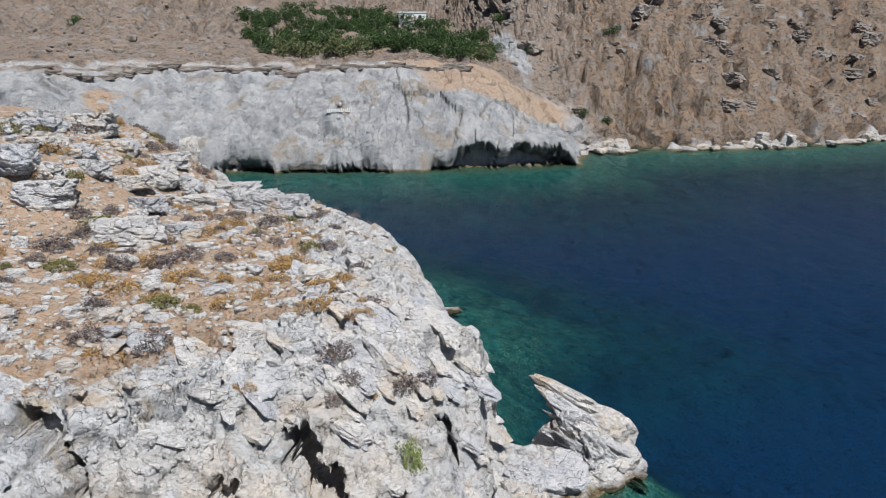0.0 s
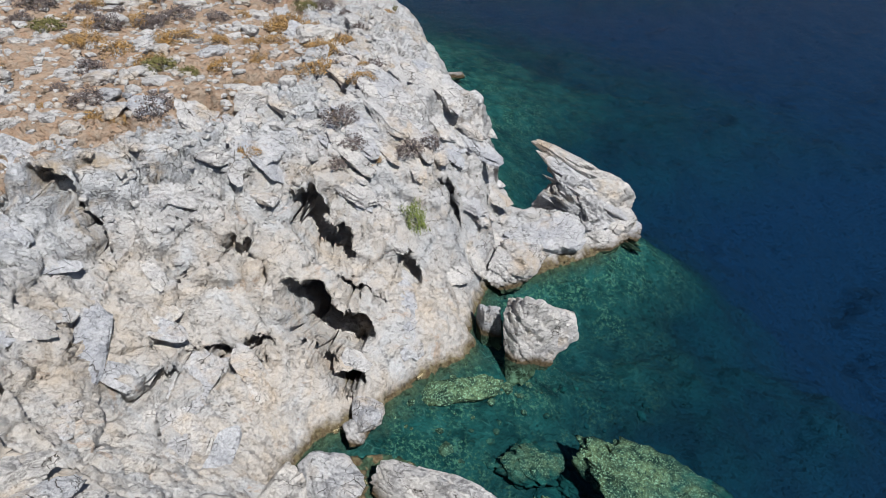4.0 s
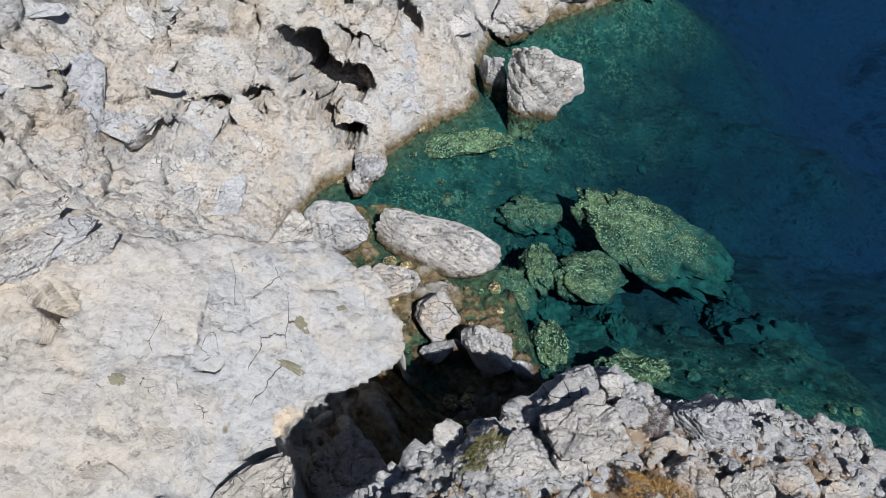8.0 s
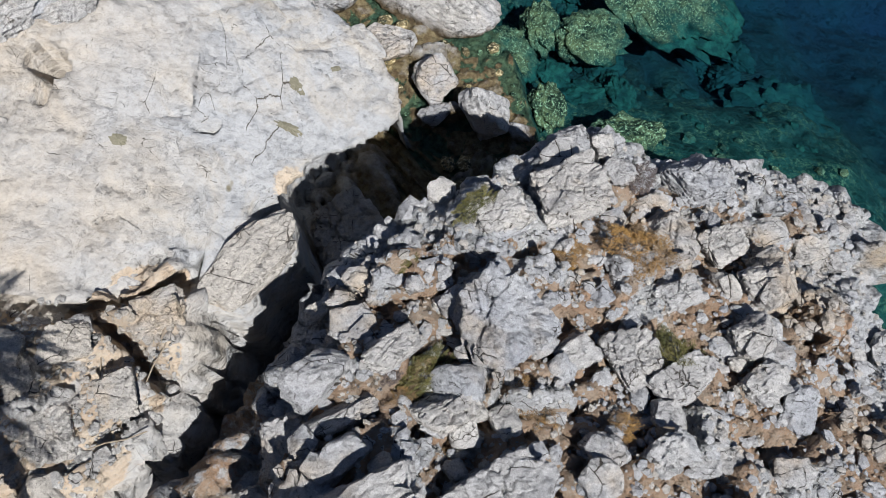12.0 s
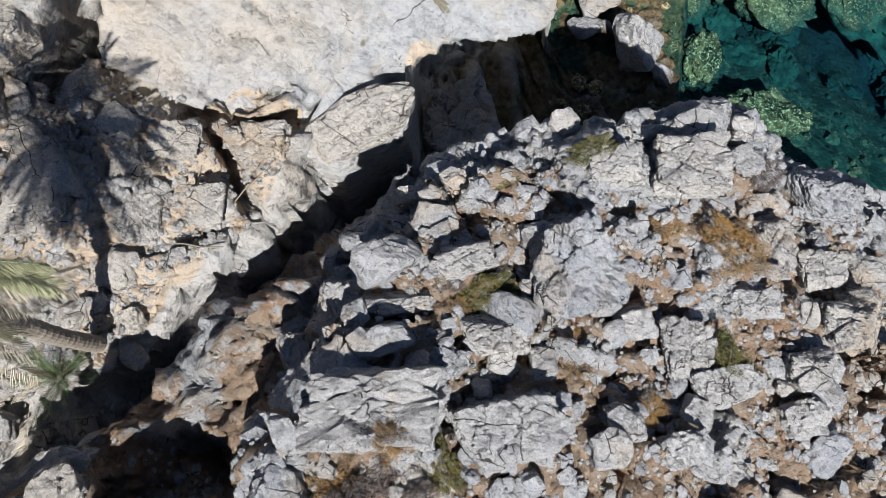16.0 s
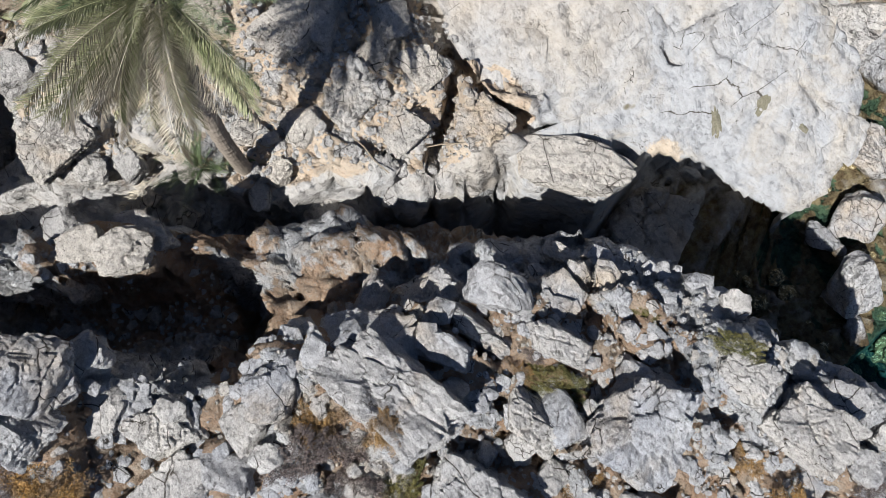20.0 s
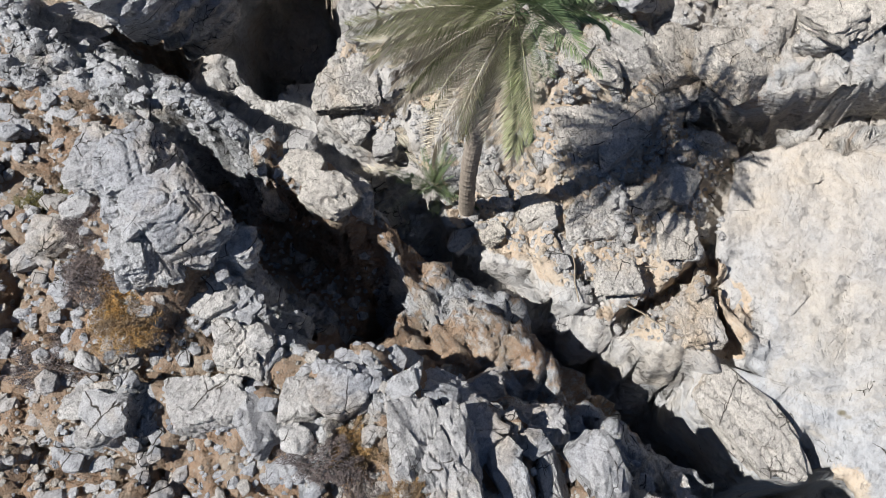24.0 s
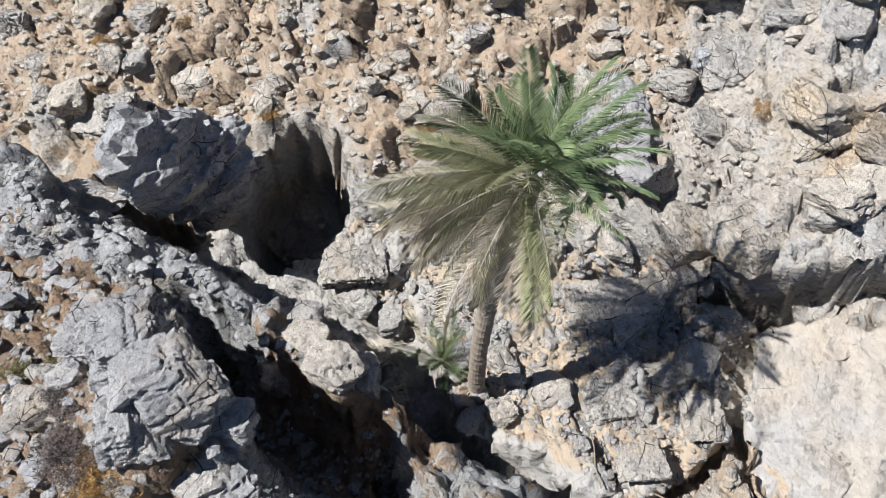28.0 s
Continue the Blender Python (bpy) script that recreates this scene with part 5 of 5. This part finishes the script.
# ---- the palm ----
def frond_mesh(seed, long, droop, material, thin=1.0, hang=0.2):
    """A feathered frond along x: a bowed stalk with two dense rows of narrow leaflets."""
    rng = np.random.RandomState(seed)
    n = 80
    t = np.linspace(0, 1, n)
    bend = droop * 1.5 * t ** 1.25
    dx, dz = np.cos(bend), -np.sin(bend)
    x, z = np.cumsum(dx) * long / n, np.cumsum(dz) * long / n
    y = 0.14 * long * rng.uniform(-1, 1) * t ** 2
    spine = np.stack([x, y, z], 1)
    verts, faces = [], []
    for i in range(n - 1):
        a, b = spine[i], spine[i + 1]
        wa, wb = 0.007 * (1 - t[i]) + 0.002, 0.007 * (1 - t[i + 1]) + 0.002
        k = len(verts)
        verts += [a + (0, wa, 0), a - (0, wa, 0), a - (0, 0, wa), b + (0, wb, 0), b - (0, wb, 0), b - (0, 0, wb)]
        faces += [(k, k + 3, k + 4, k + 1), (k + 1, k + 4, k + 5, k + 2), (k + 2, k + 5, k + 3, k)]
    for i in range(10, n):
        size = 0.40 * math.sin(math.pi * min(1, 0.22 + 0.70 * t[i])) ** 0.6 * long / 2.1
        ahead = np.array([dx[i], 0, dz[i]])
        over = np.array([-dz[i], 0, dx[i]])
        for side in (-1, 1):
            for twin in (0, 1):
                if rng.rand() > thin:
                    continue
                d = ahead * (0.42 + 0.55 * t[i] + rng.uniform(-0.14, 0.14)) + over * rng.uniform(0.15, 0.6)
                d[1] += side * rng.uniform(0.7, 1.05)
                d *= size * rng.uniform(0.75, 1.1) / np.linalg.norm(d)
                r = spine[i] + ahead * 0.013 * twin
                across = np.array([0.0085, 0.003, 0.003])
                k = len(verts)
                sag = np.array([0, 0, -hang * size])
                verts += [r - across * 0.5, r + d * 0.5 + sag * 0.2 - across, r + d + sag, r + d * 0.5 + sag * 0.2 + across]
                faces.append((k, k + 1, k + 2, k + 3))
    me = mesh_from("frond", [tuple(v) for v in verts], faces)
    me.materials.append(material)
    return me


def palm_tree():
    foot, top = Vector((-6.2, -1.1, height(-6.2, -1.1))), Vector((-6.5, -0.68, 12.0))
    base = tagged(new("palm_tree"), "leaning date palm with green crown and dry skirt", "palm tree")
    base.location = foot
    # trunk with leaf-scar rings
    rings, sides = 90, 18
    verts, faces = [], []
    for i in range(rings + 1):
        f = i / rings
        c = (top - foot) * f + Vector((0.25, -0.15, 0)) * math.sin(math.pi * f)
        r = (0.19 if f < 0.05 else 0.14) + 0.009 * ((i % 3) == 0) + 0.03 * max(0, f - 0.8) * 5
        for j in range(sides):
            a = 2 * math.pi * j / sides
            rr = r * (1 + 0.10 * (lattice(np.array([i // 3]), np.array([j // 2]), 5)[0] - 0.5))
            verts.append((c.x + rr * math.cos(a), c.y + rr * math.sin(a), c.z - 0.15))
    for i in range(rings):
        for j in range(sides):
            k = (j + 1) % sides
            faces.append((i * sides + j, i * sides + k, (i + 1) * sides + k, (i + 1) * sides + j))
    part("trunk", mesh_from("trunk", verts, faces), M_BARK, base, "slender ringed brown trunk")
    green = [frond_mesh(1 + i, 2.2, 0.35 + 0.14 * i, M_FROND, 1.0, 0.12) for i in range(5)]
    old = [frond_mesh(11 + i, 2.35, 0.4 + 0.12 * i, M_FROND_OLD, 0.95, 0.25) for i in range(4)]
    dry = [frond_mesh(21 + i, 2.35, 0.4 + 0.13 * i, M_FROND_DRY, 0.85, 0.4) for i in range(4)]
    rng = random.Random(4)
    head = top - foot
    for i in range(44):
        f = i / 43
        az = i * 137.5 + rng.uniform(-20, 20)
        el = 74 - 66 * f ** 0.8 + rng.uniform(-8, 8)
        m = pose(head.x, head.y, head.z + 0.1 - 0.25 * f, 0, 0, az) @ pose(0, 0, 0, rng.uniform(-35, 35), -el, 0) @ Matrix.Scale(rng.uniform(0.70, 0.90) * (0.88 + 0.12 * f), 4)
        side = abs((az + 62 + 180) % 360 - 180)
        if f > 0.3 and abs((az - 48 + 180) % 360 - 180) < 48 and i % 3:
            continue
        if f > 0.28 and side < 62:
            part("frond", rng.choice(old if f < 0.6 else dry), None, base, "faded older frond" if f < 0.6 else "dry straw-coloured frond", m)
        else:
            part("frond", rng.choice(green), None, base, "", m)
    for i in range(64):
        f = i / 63
        az = i * 137.5 if i % 4 == 0 else -40 + rng.gauss(0, 50)
        el = 20 - 38 * f + rng.uniform(-10, 10)
        m = pose(head.x, head.y, head.z - 0.1 - 0.35 * f, 0, 0, az) @ pose(0, 0, 0, rng.uniform(-35, 35), -el, 0) @ Matrix.Scale(rng.uniform(0.64, 0.92), 4)
        if abs((az - 85 + 180) % 360 - 180) < 48:
            continue
        faded = f < 0.42 or i % 4 == 0
        part("frond", rng.choice(old if faded else dry), None, base, "faded older frond" if faded else "dry straw-coloured frond", m)
    return dry, green


DRY, GREEN = palm_tree()
rng = random.Random(6)
for i in range(12):
    x, y = -6.97 + rng.uniform(-0.5, 0.4), -2.92 + rng.uniform(-0.7, 0.7)
    ob = new("fallen_frond", DRY[i % 3])
    ob.matrix_world = pose(x, y, height(x, y) + 0.12, rng.uniform(-8, 8), 4, rng.uniform(0, 360)) @ Matrix.Diagonal((0.65, 0.7, 0.35, 1))
    tagged(ob, "dry fallen palm frond lying in the gully", "palm frond", "fallen palm fronds")
sucker = tagged(new("palm_sucker"), "low tuft of young palm leaves by the trunk", "palm shoot")
sucker.location = (-6.61, -1.89, height(-6.61, -1.89))
for i in range(18):
    part("frond", GREEN[i % 2], None, sucker, "", pose(0, 0, 0, 0, 0, i * 137.5) @ pose(0, 0, 0, 0, -rng.uniform(25, 80), 0) @ Matrix.Scale(rng.uniform(0.28, 0.5), 4))
for x, y, turn in ((-4.9, 2.6, 70), (-5.3, 1.1, 15), (-5.9, 2.4, 100), (-7.0, 1.9, 40)):
    me = mesh_from("stick", [], [])
    bm = bmesh.new()
    pts = [(-0.5, 0, 0.02), (-0.2, 0.03, 0.03), (0.15, 0.0, 0.05), (0.5, 0.05, 0.03)]
    for (ax, ay, az), (bx, by, bz) in zip(pts, pts[1:]):
        bmesh.ops.create_cone(bm, segments=6, radius1=0.014, radius2=0.012, depth=math.dist((ax, ay, az), (bx, by, bz)) * 1.04, cap_ends=True,
                              matrix=look(((ax + bx) / 2, (ay + by) / 2, (az + bz) / 2), (bx, by, bz)))
    bm.to_mesh(me)
    bm.free()
    me.materials.append(M_WOOD)
    ob = new("stick", me)
    ob.matrix_world = pose(x, y, height(x, y) + 0.03, 0, 0, turn)
    tagged(ob, "thin bleached stick on the soil", "stick", "sticks on the soil")

# ---- across the bay ----
def leaf_ball(seed, material, n=800):
    """A tree crown of leaf clumps with an uneven outline; unit radius."""
    rng = np.random.RandomState(seed)
    lobes = rng.normal(size=(9, 3)) * (0.5, 0.5, 0.35)
    pick = lobes[rng.randint(9, size=n)]
    d = rng.normal(size=(n, 3))
    d /= np.linalg.norm(d, axis=1)[:, None]
    p = pick + d * rng.uniform(0.25, 0.5, n)[:, None]
    p[:, 2] += 0.8
    e = rng.normal(size=(n, 3))
    e /= np.linalg.norm(e, axis=1)[:, None]
    return blades((p - e * 0.085, p + e * 0.085, np.full(n, 0.055)), "crown", material)


def trunk_mesh(seed):
    rng = np.random.RandomState(seed)
    bm = bmesh.new()
    bmesh.ops.create_cone(bm, segments=7, radius1=0.09, radius2=0.05, depth=0.8, matrix=Matrix.Translation((0, 0, 0.35)), cap_ends=True)
    for i in range(4):
        a = rng.uniform(0, 6.28)
        bmesh.ops.create_cone(bm, segments=5, radius1=0.04, radius2=0.02, depth=0.6, cap_ends=True,
                              matrix=look((0.16 * math.cos(a), 0.16 * math.sin(a), 0.85), (0.4 * math.cos(a), 0.4 * math.sin(a), 1.3)))
    me = bpy.data.meshes.new("trunk")
    bm.to_mesh(me)
    bm.free()
    me.materials.append(M_WOOD)
    return me


ORCHARD = [leaf_ball(60 + i, M_ORCHARD) for i in range(4)]
OLIVES = [leaf_ball(70 + i, M_OLIVE) for i in range(2)]
TRUNK = trunk_mesh(2)


def tree(kind, x, y, r, label, group):
    base = tagged(new("tree"), label, "tree", group)
    base.matrix_world = pose(x, y, height(x, y) - 0.1, 0, 0, random.uniform(0, 360)) @ Matrix.Diagonal((r, r, r * random.uniform(0.85, 1.1), 1))
    part("crown", random.choice(kind), None, base)
    part("trunk", TRUNK, None, base)


random.seed(12)
GROVE = [(-50, 196), (-40, 176), (-12, 166), (8, 168), (13, 180), (16, 225), (2, 262), (-22, 290), (-66, 262)]
made = 0
while made < 185:
    x, y = random.uniform(-66, 18), random.uniform(170, 292)
    d = float(inside(np.array([x]), np.array([y]), GROVE)[0])
    if d < 0:
        continue
    edge = y < 184 and d < 4.5
    tree(OLIVES if edge else ORCHARD, x, y, random.uniform(2.0, 3.2), "pale green olive tree at the orchard edge" if edge else "dark green orchard tree above the cliff", "orchard trees")
    made += 1
for x, y, r in ((41.9, 194.9, 2.2), (35.6, 192.8, 1.9), (-104, 218.5, 2.2), (51.8, 237, 2.4), (-30, 262, 3.0), (18, 250, 2.4), (24, 214, 1.2), (60, 225, 1.0)):
    tree(ORCHARD, x, y, r, "lone dark green tree on the bare hillside", "lone trees")


def box(name, x0, x1, y0, y1, z0, z1, material, parent, label=""):
    bm = bmesh.new()
    bmesh.ops.create_cube(bm, size=1, matrix=Matrix.Translation(((x0 + x1) / 2, (y0 + y1) / 2, (z0 + z1) / 2)) @ Matrix.Diagonal((x1 - x0, y1 - y0, z1 - z0, 1)))
    bmesh.ops.bevel(bm, geom=bm.edges, offset=0.02, segments=1, affect="EDGES")
    me = bpy.data.meshes.new(name)
    bm.to_mesh(me)
    bm.free()
    return part(name, me, material, parent, label)


def house():
    base = tagged(new("house"), "low white flat-roofed house behind the orchard", "house")
    base.location = (-10.4, 262, height(-10.4, 262) + 0.4)
    box("wall", -4.6, 4.6, -3, 3, -3, 3.0, M_WHITE, base)
    box("roof", -4.9, 4.9, -3.3, 3.3, 3.0, 3.35, M_WHITE, base, "flat white concrete roof")
    for x in (-3.2, -1.0, 2.6):
        w = box("window", x - 0.5, x + 0.5, -3.06, -2.95, 1.0, 2.2, M_DARK, base)
        box("frame", x - 0.6, x + 0.6, -3.08, -3.0, 0.9, 1.0, M_WHITE, w)
    box("door", 0.5, 1.4, -3.06, -2.95, 0, 2.1, M_WOOD, base)


house()


def painted_sign():
    """White brush strokes on the far cliff, unreadable, with small crosses over and under them."""
    base = tagged(new("painted_sign"), "white painted strokes and crosses on the cliff", "painted sign", kind="")
    base.location = (-20.4, 0, 0)
    rng = random.Random(3)

    def stroke(x, z, w, h):
        n = GROUND.ray_cast(Vector((-20.4 + x, 100, z)), Vector((0, 1, 0)))
        if n[0]:
            box("stroke", x - w / 2, x + w / 2, n[0].y - 0.6, n[0].y + 0.1, z - h / 2, z + h / 2, M_WHITE, base)

    for i in range(13):
        stroke(-2.2 + i * 0.36, 11.4, 0.16, rng.uniform(0.4, 0.75))
    stroke(-1.9, 11.1, 0.9, 0.14), stroke(0.2, 11.2, 1.0, 0.14), stroke(1.5, 11.1, 0.9, 0.14)
    for z in (12.6, 10.2):
        stroke(0, z, 0.16, 0.7), stroke(0, z, 0.6, 0.16)


painted_sign()


def beach():
    """Pale shingle along the far shore."""
    random.seed(17)
    for i in range(70):
        t = random.random()
        x = 30 + 95 * t
        y = float(np.interp(x, [30, 34, 57, 87, 123], [160, 172, 178, 184, 205])) + random.uniform(-1, 3)
        r = random.uniform(0.5, 1.6)
        set_rock("shore_boulder", "grey boulder on the far pale shore", "boulder", "boulders on the far shore", x, y, r * 1.4, r, random.uniform(0, 360), 0.8, 0.3, None, random.choice(CREAM[12:]))


beach()
scatter("hillside_rocks", "grey and brown rocks strewn over the far hillside", 1500, 7, in_poly(FAR, -130, 170, 165, 340, 22), (0.25, 0.9), M_CRAG)
random.seed(23)
CRAGS = []
for i in range(4):
    p, faces = rock_shape(800 + i, 4, 9, 0.16, 0.12)
    CRAGS.append(mesh_from("crag", p.tolist(), faces))
    CRAGS[-1].materials.append(M_CRAG)
for i in range(34):
    x = -78 + 2.5 * i + random.uniform(-0.6, 0.6)
    y = float(np.interp(x, [-75, -60, -41, -20, -4, 14], [146, 154, 158, 158.5, 160, 163])) + random.uniform(-0.5, 0.5)
    set_rock("soil_bank", "dark brown crumbling soil bank along the cliff top", "soil bank", "soil bank on the cliff", x, y, random.uniform(1.6, 2.6), random.uniform(0.5, 0.8), random.uniform(-8, 8), 1.0, 0.35, None, random.choice(CRAGS))
for i in range(90):
    x, y = random.uniform(20, 150), random.uniform(180, 300)
    if y < np.interp(x, [20, 34, 57, 87, 123, 150], [175, 180, 186, 192, 213, 222]) or x > 0.62 * y:
        continue
    r = random.uniform(0.8, 3.0)
    set_rock("outcrop_block", "brown-grey crag on the far hillside", "boulder", "crags on the far hillside", x, y, r * 1.3, r, random.uniform(0, 360), 0.9, 0.3, None, random.choice(CRAGS))
